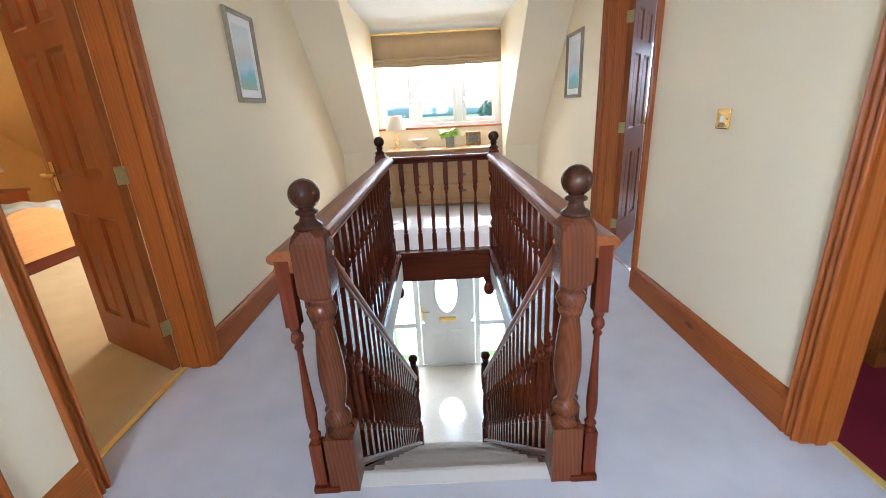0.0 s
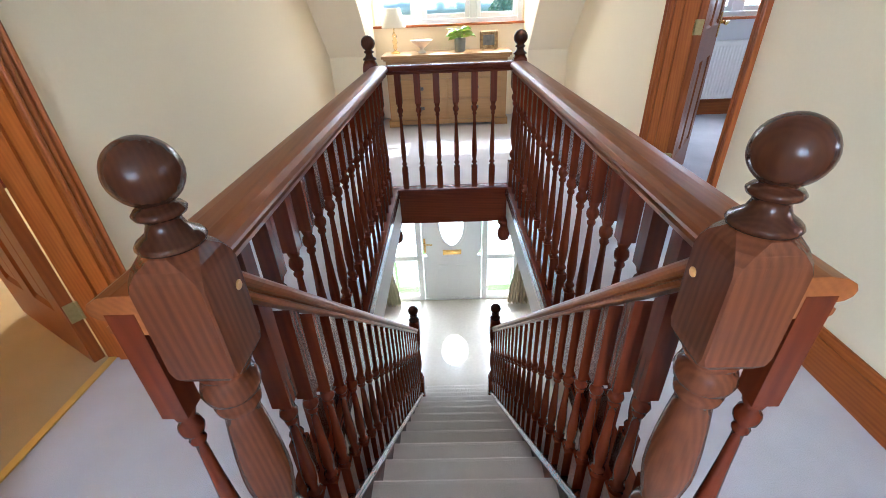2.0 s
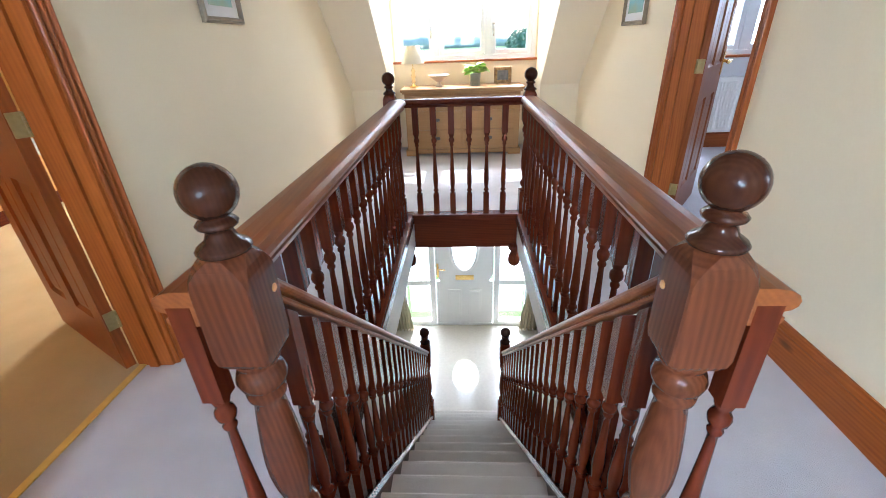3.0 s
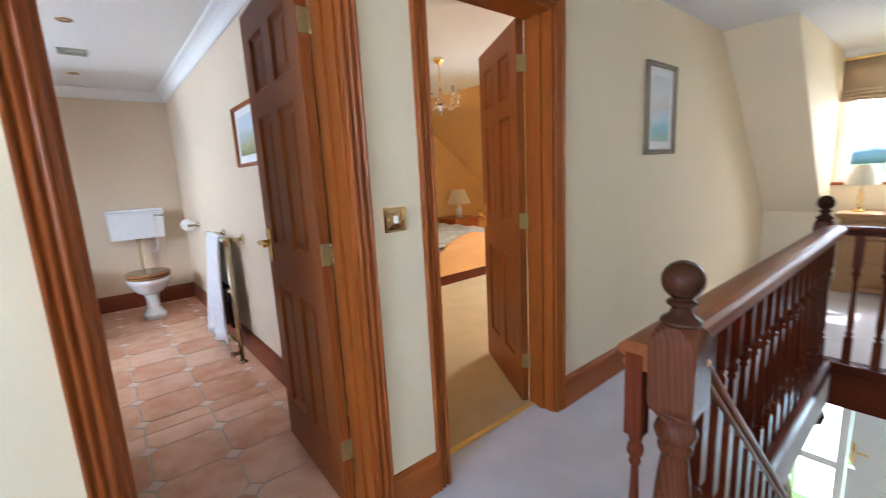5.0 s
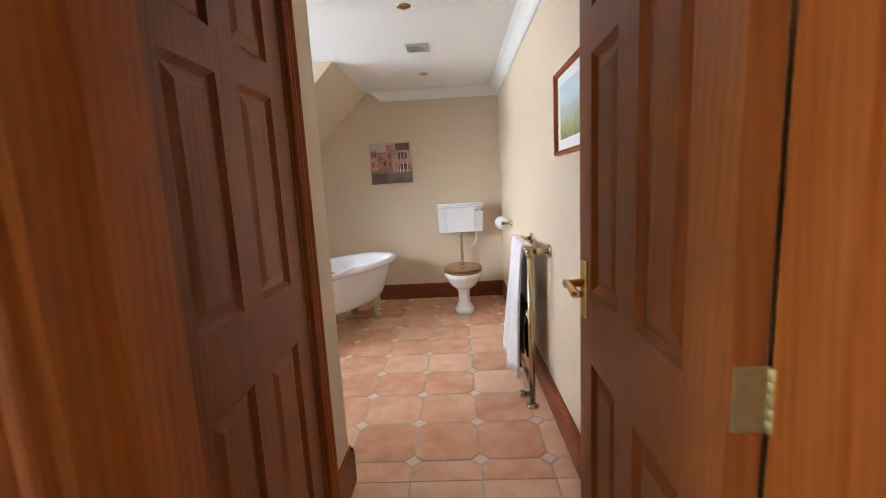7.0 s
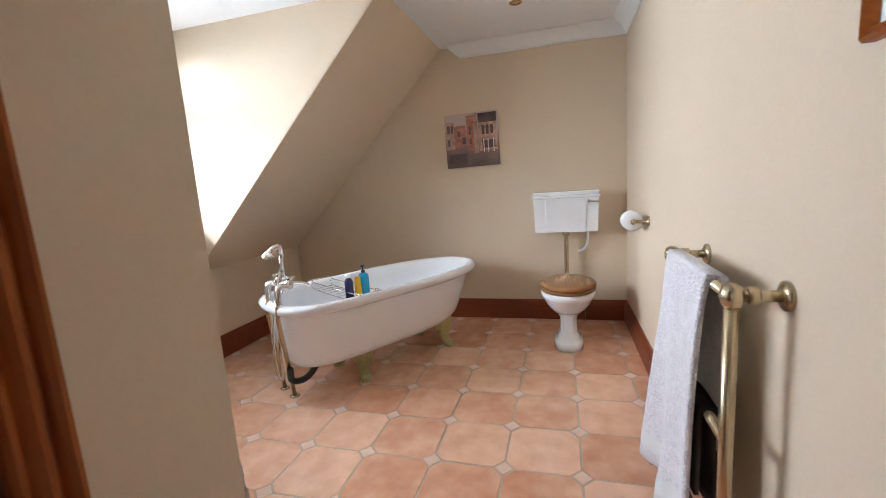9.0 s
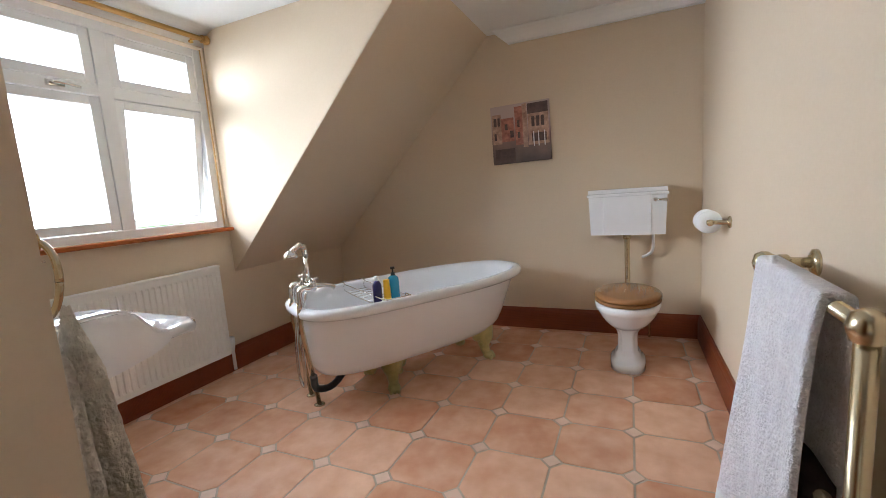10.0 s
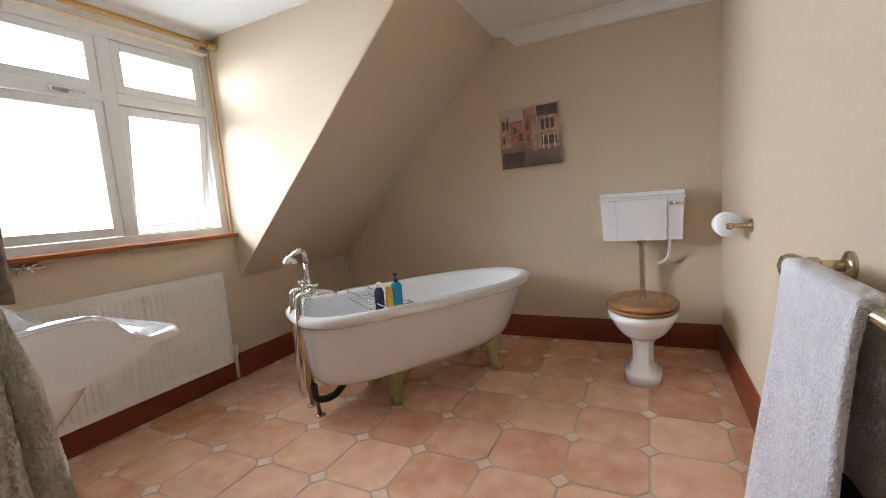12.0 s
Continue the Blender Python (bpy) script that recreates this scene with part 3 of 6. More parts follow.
def door_leaf(parent, w, h=1.975, t=0.04, fittings=True):
    """Six-panel leaf: hinge edge at the origin, leaf along +x, faces at y = 0 and -t."""
    st, mid = 0.105, 0.10
    cols = [(st, (w - mid) / 2), ((w + mid) / 2, w - st)]
    rows = [(0.22, 0.80), (0.99, 1.545), (1.64, h - 0.115)]
    bm = bmesh.new()
    z = 0.0
    for r0, r1 in rows + [(h, h)]:
        add_box(bm, (0, 0, z), (w, -t, r0))
        z = r1
    for r0, r1 in rows:
        add_box(bm, (0, 0, r0), (cols[0][0], -t, r1))
        add_box(bm, (cols[0][1], 0, r0), (cols[1][0], -t, r1))
        add_box(bm, (cols[1][1], 0, r0), (w, -t, r1))
    leaf = part("leaf", bm, DOOR_Z, parent)
    for r0, r1 in rows:
        for c0, c1 in cols:
            bm = bmesh.new()
            for side in (-1, 1):
                y = lambda d: -t / 2 + side * (t / 2 - d)
                def ring(m, d):
                    return [(c0 + m, y(d), r0 + m), (c1 - m, y(d), r0 + m), (c1 - m, y(d), r1 - m), (c0 + m, y(d), r1 - m)]
                loft([ring(0, 0.001), ring(0.012, 0.012), ring(0.018, 0.013), ring(0.045, 0.005)], bm, smooth=False, caps=False)
                bm.faces.new([bm.verts.new(p) for p in ring(0.045, 0.005)])
            bmesh.ops.remove_doubles(bm, verts=bm.verts[:], dist=1e-5)
            part("panel", bm, DOOR_Z, leaf)
    for hz in (0.235, 1.005, 1.775) if fittings else ():
        bm = boxes(((-0.003, 0.003, hz - 0.04), (0.001, -0.036, hz + 0.04)), bevel=0.001)
        for k in range(5):
            z = hz - 0.04 + 0.016 * k
            lathe([(0.004, z), (0.0055, z + 0.001), (0.0055, z + 0.0145), (0.004, z + 0.0155)], (-0.004, 0.0055, 0), 10, bm=bm)
        for dz in (-0.025, 0, 0.025):
            lathe([(0.003, 0.003), (0.0025, 0.004)], (0.010, 0, hz + dz), 8, "y", bm)
        add_box(bm, (-0.002, 0.001, hz - 0.04), (0.016, 0.003, hz + 0.04))
        part("hinge", bm, HINGE, leaf, "dull brass butt hinge")
    for side in (-1, 1) if fittings else ():
        y0 = 0.0 if side > 0 else -t
        hx, hz = w - 0.06, 1.0
        bm = boxes(((hx - 0.02, y0, hz - 0.09), (hx + 0.02, y0 + side * 0.008, hz + 0.06)), bevel=0.002)
        lathe([(0.011, 0), (0.009, side * 0.045), (0.012, side * 0.05)], (hx, y0 + side * 0.006, hz), 10, "y", bm)
        tube([(hx, y0 + side * 0.05, hz), (hx - 0.05, y0 + side * 0.052, hz + 0.004), (hx - 0.09, y0 + side * 0.05, hz - 0.004), (hx - 0.11, y0 + side * 0.04, hz)],
             [0.011, 0.009, 0.011, 0.007], 10, bm)
        part("handle", bm, BRASS, leaf, "brass lever handle on a backplate")
    return leaf


def door_set(name, label, y, xa, xb, hinge, w):
    """Lining and architraves round an opening y in a wall from xa to xb, and the hung leaf."""
    top = DH
    d = thing(name, pose(0, 0, 0), label, "door", kind="structure")
    bm = boxes(((xa, y[0], 0), (xb, y[0] + 0.022, top)), ((xa, y[1] - 0.022, 0), (xb, y[1], top)), ((xa, y[0], top - 0.022), (xb, y[1], top)))
    part("lining", bm, PINE_Z, d)
    mid = (xa + xb) / 2
    bm = boxes(((mid - 0.02, y[0] + 0.022, 0), (mid + 0.02, y[0] + 0.034, top - 0.022)), ((mid - 0.02, y[1] - 0.034, 0), (mid + 0.02, y[1] - 0.022, top - 0.022)))
    part("door_stop", bm, PINE_Z, d)
    for x, out in ((max(xa, xb), 1), (min(xa, xb), -1)):
        bm = bmesh.new()
        architrave(bm, x, out, y[0] + 0.008, y[1] - 0.008, top - 0.008)
        part("architrave", bm, PINE_Z, d)
    if hinge:
        pivot = new("leaf_frame")
        pivot.parent, pivot.matrix_basis = d, hinge
        leaf = door_leaf(pivot, w)
        leaf.parent = d
        leaf.matrix_basis = hinge
        bpy.data.objects.remove(pivot)
    return d


# leaf hinge frames: leaf runs along local +x
door_set("door_1", "open six-panel stained wooden bathroom door", BATH, XL, XLB, pose(XLB - 0.004, BATH[1] - 0.026, 0.012, 0, 0, 178) @ Matrix.Scale(-1, 4, (0, 1, 0)), BATH[1] - BATH[0] - 0.05)
door_set("door_2", "open six-panel stained wooden bedroom door", BED, XL, XLB, pose(XLB - 0.004, BED[1] - 0.026, 0.012, 0, 0, 180 - 30) @ Matrix.Scale(-1, 4, (0, 1, 0)), 0.68)
door_set("door_3", "open six-panel stained wooden door of the far east room", FAR, XRB, XR, pose(XRB + 0.004, FAR[1] - 0.026, 0.012, 0, 0, 54), FAR[1] - FAR[0] - 0.05)
door_set("door_4", "stained wooden door frame of the red-carpeted room", RED, XRB, XR, None, 0)

# cupboard door in the bathroom passage
d5 = thing("door_5", pose(0, 0, 0), "closed six-panel stained wooden cupboard door", "door", kind="structure")
bm = bmesh.new()
for (xa, s) in ((CUP[0] + 0.008, -1), (CUP[1] - 0.008, 1)):
    extrude(ARCH, lambda u, v: (xa + s * u, -0.04 + v, 0.0), lambda u, v: (xa + s * u, -0.04 + v, DH + u), bm)
extrude(ARCH, lambda u, v: (CUP[0] + 0.008 - u, -0.04 + v, DH - 0.008 + u), lambda u, v: (CUP[1] - 0.008 + u, -0.04 + v, DH - 0.008 + u), bm)
part("architrave", bm, PINE_Z, d5)
part("lining", boxes(((CUP[0], -0.14, 0), (CUP[0] + 0.02, -0.04, DH)), ((CUP[1] - 0.02, -0.14, 0), (CUP[1], -0.04, DH)), ((CUP[0], -0.14, DH - 0.02), (CUP[1], -0.04, DH))), PINE_Z, d5)
lf = door_leaf(d5, CUP[1] - CUP[0] - 0.046, fittings=False)
lf.matrix_basis = pose(CUP[0] + 0.023, -0.044, 0.01)

# skirting boards
SK = [(0, 0), (0.02, 0), (0.02, 0.125), (0.017, 0.135), (0.019, 0.142), (0.014, 0.155), (0.008, 0.162), (0.007, 0.17), (0, 0.17)]


def skirt(p, q, nx, ny, material):
    bm = bmesh.new()
    extrude(SK, lambda u, v: (p[0] + nx * u, p[1] + ny * u, v), lambda u, v: (q[0] + nx * u, q[1] + ny * u, v), bm)
    solid("baseboard", bm, material, "stained pine skirting board with a moulded top", "skirting", "structure")


A = ARCH_W - 0.008
for x, nx, opens in ((XL, 1, (BATH, BED)), (XR, -1, (RED, FAR))):
    y = -1.7
    for a, b in opens:
        skirt((x, y), (x, a - A), nx, 0, PINE_Y)
        y = b + A
    skirt((x, y), (x, KY), nx, 0, PINE_Y)
skirt((XL, KY), (DL, KY), 0, -1, PINE_X)
skirt((DR, KY), (XR, KY), 0, -1, PINE_X)
skirt((DL, KY), (DL, FY), 1, 0, PINE_Y)
skirt((DR, KY), (DR, FY), -1, 0, PINE_Y)
skirt((BK, BN), (XLB, BN), 0, -1, BATHSKIRT)
skirt((BK, BS), (BK, BN), 1, 0, BATHSKIRT)
skirt((BK, BS), (BW, BS), 0, 1, BATHSKIRT)
skirt((BW, BS), (BW, -0.02), -1, 0, BATHSKIRT)
skirt((BW - 0.02, -0.04), (CUP[0] - A, -0.04), 0, 1, PINE_X)
skirt((CUP[1] + A, -0.04), (XLB, -0.04), 0, 1, PINE_X)
skirt((XRB, 1.9), (4.5, 1.9), 0, -1, PINE_X)
skirt((XRB, RED[1] + A), (XRB, 1.9), 1, 0, PINE_Y)
skirt((XRB, KY), (4.5, KY), 0, -1, PINE_X)
skirt((XRB, FAR[1] + A), (XRB, KY), 1, 0, PINE_Y)
for x0, x1 in ((-HX, -0.93), (0.93, HX)):
    bm = bmesh.new()
    extrude(SK, lambda u, v: (x0, DY - u, FZ + v), lambda u, v: (x1, DY - u, FZ + v), bm)
    solid("baseboard", bm, PINE_X, "stained pine skirting board in the entrance hall", "skirting", "structure")
# brass strips between carpets
for (y0, y1), x in ((BED, -1.40), (RED, 1.385)):
    solid("threshold_strip", boxes(((x - 0.015, y0 + 0.022, 0), (x + 0.015, y1 - 0.022, 0.006)), bevel=0.002), STRIP, "brass carpet threshold strip", "threshold strip", "structure")
solid("threshold_strip", boxes(((-1.40 - 0.015, BATH[0] + 0.022, 0), (-1.40 + 0.015, BATH[1] - 0.022, 0.006)), bevel=0.002), PINE_Y, "wooden threshold strip at the bathroom", "threshold strip", "structure")
solid("threshold_strip", boxes(((1.385 - 0.015, FAR[0] + 0.022, 0), (1.385 + 0.015, FAR[1] - 0.022, 0.006)), bevel=0.002), CHROME, "silver carpet threshold strip", "threshold strip", "structure")


# ---- staircase ----
RISE, GO, NR = 0.19, 0.21, 14
SW = 0.345
stairs = thing("staircase", pose(0, WY0, FZ), "carpeted straight staircase with mahogany strings", "staircase", kind="structure")


def nosing_z(y):
    return -(y - WY0) * RISE / GO


for i in range(NR - 1):
    zt = -RISE * (i + 1) - FZ
    y0 = GO * i
    out = [(y0 - 0.01, zt - RISE), (y0 + GO, zt - RISE), (y0 + GO, zt - 0.045), (y0 + GO + 0.014, zt - 0.042), (y0 + GO + 0.023, zt - 0.034), (y0 + GO + 0.027, zt - 0.022),
           (y0 + GO + 0.024, zt - 0.010), (y0 + GO + 0.014, zt - 0.002), (y0 + GO, zt), (y0 - 0.01, zt)]
    bm = bmesh.new()
    extrude(out, lambda u, v: (-SW, u, v), lambda u, v: (SW, u, v), bm)
    part("tread", bm, STAIRCARPET, stairs)
bm = bmesh.new()
out = [(-0.055, -0.03 - FZ), (0.0, -0.035 - FZ), (0.018, -0.03 - FZ), (0.024, -0.015 - FZ), (0.018, -0.003 - FZ), (0.0, -FZ + 0.001), (-0.055, -FZ + 0.001)]
extrude(out, lambda u, v: (-SW, u, v), lambda u, v: (SW, u, v), bm)
add_box(bm, (-SW, -0.05, -RISE - FZ), (SW, 0.0, -0.03 - FZ))
part("top_nosing", bm, STAIRCARPET, stairs)
yb = 2.24
for s in (-1, 1):
    bm = bmesh.new()
    hi = 0.06
    prof = [(-0.02, hi - FZ - 0.02), (yb, nosing_z(WY0 + yb) + hi - FZ), (yb, nosing_z(WY0 + yb) - 0.26 - FZ), (-0.02, -0.32 - FZ)]
    extrude(prof, lambda u, v: (s * SW, u, v), lambda u, v: (s * (SW + 0.06), u, v), bm)
    part("string", bm, MAHOG_Y, stairs, "mahogany stair string")


def baluster_mesh(h, top, bot, sq=0.041, cut=0.0):
    """Turned baluster of height h with square blocks; cut: slope of its ends along y."""
    bm = bmesh.new()
    a = sq / 2
    t0, t1 = bot, h - top
    L = t1 - t0
    def block(z0, z1, c0, c1):
        loft([[(-a, -a, z0 + c0 * a), (a, -a, z0 + c0 * a), (a, a, z0 - c0 * a), (-a, a, z0 - c0 * a)],
              [(-a, -a, z1 + c1 * a), (a, -a, z1 + c1 * a), (a, a, z1 - c1 * a), (-a, a, z1 - c1 * a)]], bm, smooth=False)
    block(0, t0, cut, 0)
    block(t1, h, 0, cut)
    P = [(0.019, 0), (0.013, 0.02), (0.012, 0.035), (0.019, 0.05), (0.020, 0.065), (0.014, 0.085), (0.0125, 0.10), (0.0165, 0.16), (0.0185, 0.24),
         (0.0175, 0.33), (0.0145, 0.45), (0.0115, 0.60), (0.0095, 0.74), (0.009, 0.80), (0.0135, 0.815), (0.0145, 0.83), (0.010, 0.85),
         (0.0185, 0.875), (0.0205, 0.90), (0.0185, 0.925), (0.012, 0.945), (0.016, 0.965), (0.019, 1.0)]
    lathe([(r, t0 + u * L) for r, u in P], segs=10, bm=bm)
    return mesh_of("baluster", bm, MAHOG_Z)


HALF = [(0.038, -0.034), (0.045, -0.029), (0.046, -0.019), (0.037, -0.014), (0.037, -0.009), (0.051, -0.006), (0.059, 0.001), (0.061, 0.010), (0.056, 0.020), (0.042, 0.028), (0.020, 0.032)]
RAIL = [(-u, v) for u, v in HALF] + [(u, v) for u, v in reversed(HALF)]
RT = 0.875     # landing rail top
NEWY, FARY = 1.150, 3.56
FARX = {-1: 0.505, 1: 0.442}   # far newels
STX = {-1: (-0.383, -0.355), 1: (0.373, 0.322)}   # stair balustrade lines, top and foot
LX = 0.445     # landing rail line
NEWEL = [(0.050, 0.0), (0.036, 0.012), (0.030, 0.025), (0.046, 0.045), (0.049, 0.06), (0.044, 0.08), (0.032, 0.095), (0.030, 0.105), (0.042, 0.16), (0.048, 0.21), (0.0485, 0.25),
         (0.045, 0.31), (0.039, 0.37), (0.034, 0.41), (0.031, 0.43), (0.040, 0.44), (0.042, 0.452), (0.034, 0.462), (0.047, 0.475), (0.052, 0.492), (0.047, 0.51), (0.038, 0.52), (0.044, 0.53), (0.050, 0.545)]
BALL = [(0.041, 0.0), (0.043, 0.005), (0.040, 0.010), (0.026, 0.020), (0.021, 0.032), (0.022, 0.038), (0.030, 0.042), (0.032, 0.047), (0.028, 0.052), (0.021, 0.055)] + \
       [(0.0435 * math.sin(a), 0.096 - 0.0435 * math.cos(a)) for a in [0.5 + 0.2 * k for k in range(13)]] + [(0.004, 0.1395)]


def newel(parent, x, y, base, ztop, z0, s=0.055, wood_z=NEWEL_Z):
    """Turned newel: base block, turned shaft, chamfered top block, ball cap."""
    bm = boxes(((-s, -s, z0), (s, s, base)))
    lathe([(r * s / 0.055, base + u / 0.545 * (ztop - 0.21 - base)) for r, u in NEWEL], segs=24, bm=bm)
    z1 = ztop - 0.21
    def sq(e, c, z):
        return [(-e, -e + c, z), (-e + c, -e, z), (e - c, -e, z), (e, -e + c, z), (e, e - c, z), (e - c, e, z), (-e + c, e, z), (-e, e - c, z)]
    loft([sq(s - 0.006, 0.013, z1), sq(s - 0.001, 0.007, z1 + 0.010), sq(s, 0.003, z1 + 0.024), sq(s, 0.003, ztop - 0.048), sq(s - 0.001, 0.007, ztop - 0.034),
          sq(s - 0.004, 0.015, ztop - 0.019), sq(s - 0.011, 0.026, ztop - 0.004), sq(s - 0.016, 0.024, ztop)], bm, smooth=False)
    p = part("newel", bm, wood_z, parent, "turned mahogany newel post with a ball top")
    p.location = (x, y, 0)
    b = part("ball", lathe([(r, ztop + h) for r, h in BALL], segs=24), BALLWOOD, p)
    return p


LAND = baluster_mesh(RT - 0.03 - 0.025, 0.21, 0.17)
RAKE = baluster_mesh(0.80, 0.25, 0.20, cut=RISE / GO)
for s, nm in ((-1, "west"), (1, "east")):
    lx = LX - (0.012 if s > 0 else 0.0)
    g = thing("landing_balustrade", pose(s * lx, NEWY, 0), "dark mahogany landing balustrade with turned balusters", "balustrade", "stairwell balustrades")
    L = FARY - NEWY
    bm = bmesh.new()
    extrude(RAIL, lambda u, v: (u, -0.04, RT - 0.032 + v), lambda u, v: (u + s * 0.006, L - 0.03, RT - 0.045 + v), bm)
    part("handrail", bm, RAIL_Y, g)
    bm = boxes(((-0.045, -0.055, 0), (0.045, L, 0.025)), ((-s * 0.05, -0.05, -0.05), (-s * 0.045 + 0.0, L, 0.012)), bevel=0.004)
    part("base_rail", bm, MAHOG_Y, g)
    k = 19
    for i in range(k):
        b = part("baluster", LAND, None, g)
        b.location = (s * (0.02 if i == 0 else 0.0), -0.02 + i * (L - 0.04) / (k - 0.3), 0.025)
    newel(g, s * (FARX[s] - lx), L, 0.2, 0.895, 0.0, 0.043, MAHOG_Z)
    bm = lathe([(0.048, -0.24), (0.05, -0.27), (0.036, -0.285), (0.030, -0.30), (0.046, -0.33), (0.05, -0.36), (0.044, -0.40), (0.02, -0.42)], (s * (FARX[s] - lx - 0.06), L - 0.03, 0), 16)
    part("drop_finial", bm, MAHOG_Z, g, "turned mahogany drop under the newel")

    xa, xb = STX[s]
    g = thing("stair_balustrade", pose(xa, NEWY, 0), "dark mahogany stair balustrade with turned balusters", "balustrade", "stairwell balustrades")
    p = newel(g, 0, 0, 0.22, 0.93, -0.1, 0.049)
    part("screw_cover", lathe([(0.008, 0.0), (0.008, -0.001 * s), (0.006, -0.0025 * s)], (-0.049 * s, 0.028, 0.842), 14, "x"), KNOTTY, p, "pale round screw cover")
    y0, y1 = WY0 + 0.02, 3.36
    xs = lambda y: (xb - xa) * (y - NEWY) / (y1 - NEWY)
    hz = lambda y: nosing_z(y) + 0.865 - 0.065 * (y - y0) / (y1 - y0)
    R = [(u * 0.55, v * 0.9) for u, v in RAIL]
    bm = bmesh.new()
    extrude(R, lambda u, v: (u + xs(y0), y0 - NEWY, hz(y0) + v), lambda u, v: (u + xs(y1), y1 - NEWY, hz(y1) + v), bm)
    part("handrail", bm, RAIL_Y, g)
    bm = bmesh.new()
    extrude([(-0.038, -0.01), (-0.038, 0.004), (-0.033, 0.009), (-0.033, 0.015), (-0.026, 0.022), (0.026, 0.022), (0.033, 0.015), (0.033, 0.009), (0.038, 0.004), (0.038, -0.01)],
            lambda u, v: (u + xs(y0), y0 - NEWY, nosing_z(y0) + 0.045 + v), lambda u, v: (u + xs(y1), y1 - NEWY, nosing_z(y1) + 0.045 + v), bm)
    part("base_rail", bm, MAHOG_Y, g)
    k = 21
    for i in range(k):
        y = y0 + 0.085 + i * (y1 - y0 - 0.11) / (k - 0.5)
        b = part("baluster", RAKE, None, g)
        b.location = (xs(y), y - NEWY, nosing_z(y) + 0.02)
    p = newel(g, xs(y1), y1 - NEWY + 0.02, -1.78, -1.075, -11 * RISE, 0.043, MAHOG_Z)

g = thing("landing_balustrade", pose(0, FARY, 0), "dark mahogany end balustrade with six turned balusters", "balustrade", "stairwell balustrades")
bm = bmesh.new()
extrude([(u * 0.75, v * 0.8) for u, v in RAIL], lambda u, v: (-FARX[-1] + 0.04, u, RT - 0.042 + v), lambda u, v: (FARX[1] - 0.04, u, RT - 0.042 + v), bm)
part("handrail", bm, MAHOG_X, g)
part("base_rail", boxes(((-FARX[-1] + 0.04, -0.045, 0.004), (FARX[1] - 0.04, 0.045, 0.025)), bevel=0.004), MAHOG_X, g)
for i in range(6):
    b = part("baluster", LAND, None, g)
    b.location = (-0.340 + 0.1243 * i, 0, 0.012)


# ---- windows ----
def window(name, label, axis, at, depth, u0, u1, z0, z1, mulls, transom=None, material=GLOSS, ajar=None):
    """White frame with bars and panes; axis is the one it faces along."""
    w = thing(name, pose(0, 0, 0), label, "window", kind="structure")
    f = 0.05
    def bx(ua, ub, za, zb, d0=0.0, d1=depth):
        return ((ua, at + d0, za), (ub, at + d1, zb)) if axis == "y" else ((at + d0, ua, za), (at + d1, ub, zb))
    sets = [bx(u0, u0 + f, z0, z1), bx(u1 - f, u1, z0, z1), bx(u0 + f, u1 - f, z0, z0 + f), bx(u0 + f, u1 - f, z1 - f, z1)]
    us = [u0 + f]
    for m in mulls:
        sets.append(bx(m - 0.035, m + 0.035, z0 + f, z1 - f))
        us += [m - 0.035, m + 0.035]
    us.append(u1 - f)
    zs = [z0 + f, z1 - f]
    if transom:
        zs = [z0 + f, transom - 0.03, transom + 0.03, z1 - f]
        for a, b in zip(us[::2], us[1::2]):
            sets.append(bx(a, b, transom - 0.03, transom + 0.03))
    part("window_frame", boxes(*sets, bevel=0.004), material, w)
    for a, b in zip(us[::2], us[1::2]):
        for c, d in zip(zs[::2], zs[1::2]):
            s = 0.052
            swing = Matrix()
            if ajar and a < ajar[0] < b and c < ajar[1] < d:
                pin = Vector((0, at + depth / 2, d))
                swing = Matrix.Translation(pin) @ pose(0, 0, 0, -ajar[2], 0, 0) @ Matrix.Translation(-pin)
            sash = part("casement", boxes(bx(a + 0.003, a + s, c + 0.003, d - 0.003, 0.008, depth - 0.006), bx(b - s, b - 0.003, c + 0.003, d - 0.003, 0.008, depth - 0.006),
                                   bx(a + s, b - s, c + 0.003, c + s, 0.008, depth - 0.006), bx(a + s, b - s, d - s, d - 0.003, 0.008, depth - 0.006), bevel=0.005), material, w)
            sash.matrix_basis = swing
            p = part("pane", boxes(bx(a + s, b - s, c + s, d - s, depth * 0.5 - 0.003, depth * 0.5 + 0.003)), GLASS, w)
            p.matrix_basis = swing
            p.visible_shadow = False
    return w


dw = window("window_1", "white three-light dormer window over the landing", "y", FY + 0.03, 0.06, DL + 0.02, DR - 0.02, WSILL + 0.02, WTOP, (-0.31, 0.285))
for x in (-0.37, 0.345):
    bm = boxes(((x - 0.012, FY + 0.022, 1.28), (x + 0.012, FY + 0.032, 1.36)), bevel=0.002)
    tube([(x, FY + 0.022, 1.34), (x, FY + 0.004, 1.335), (x + 0.004, FY + 0.0, 1.29), (x, FY + 0.004, 1.23)], 0.007, 8, bm)
    part("window_handle", bm, CHROME, dw, "silver casement handle")
part("window_sill", boxes(((DL + 0.004, FY - 0.05, WSILL), (DR - 0.004, FY + 0.03, WSILL + 0.025)), bevel=0.006), PINE_X, dw, "stained pine window board")

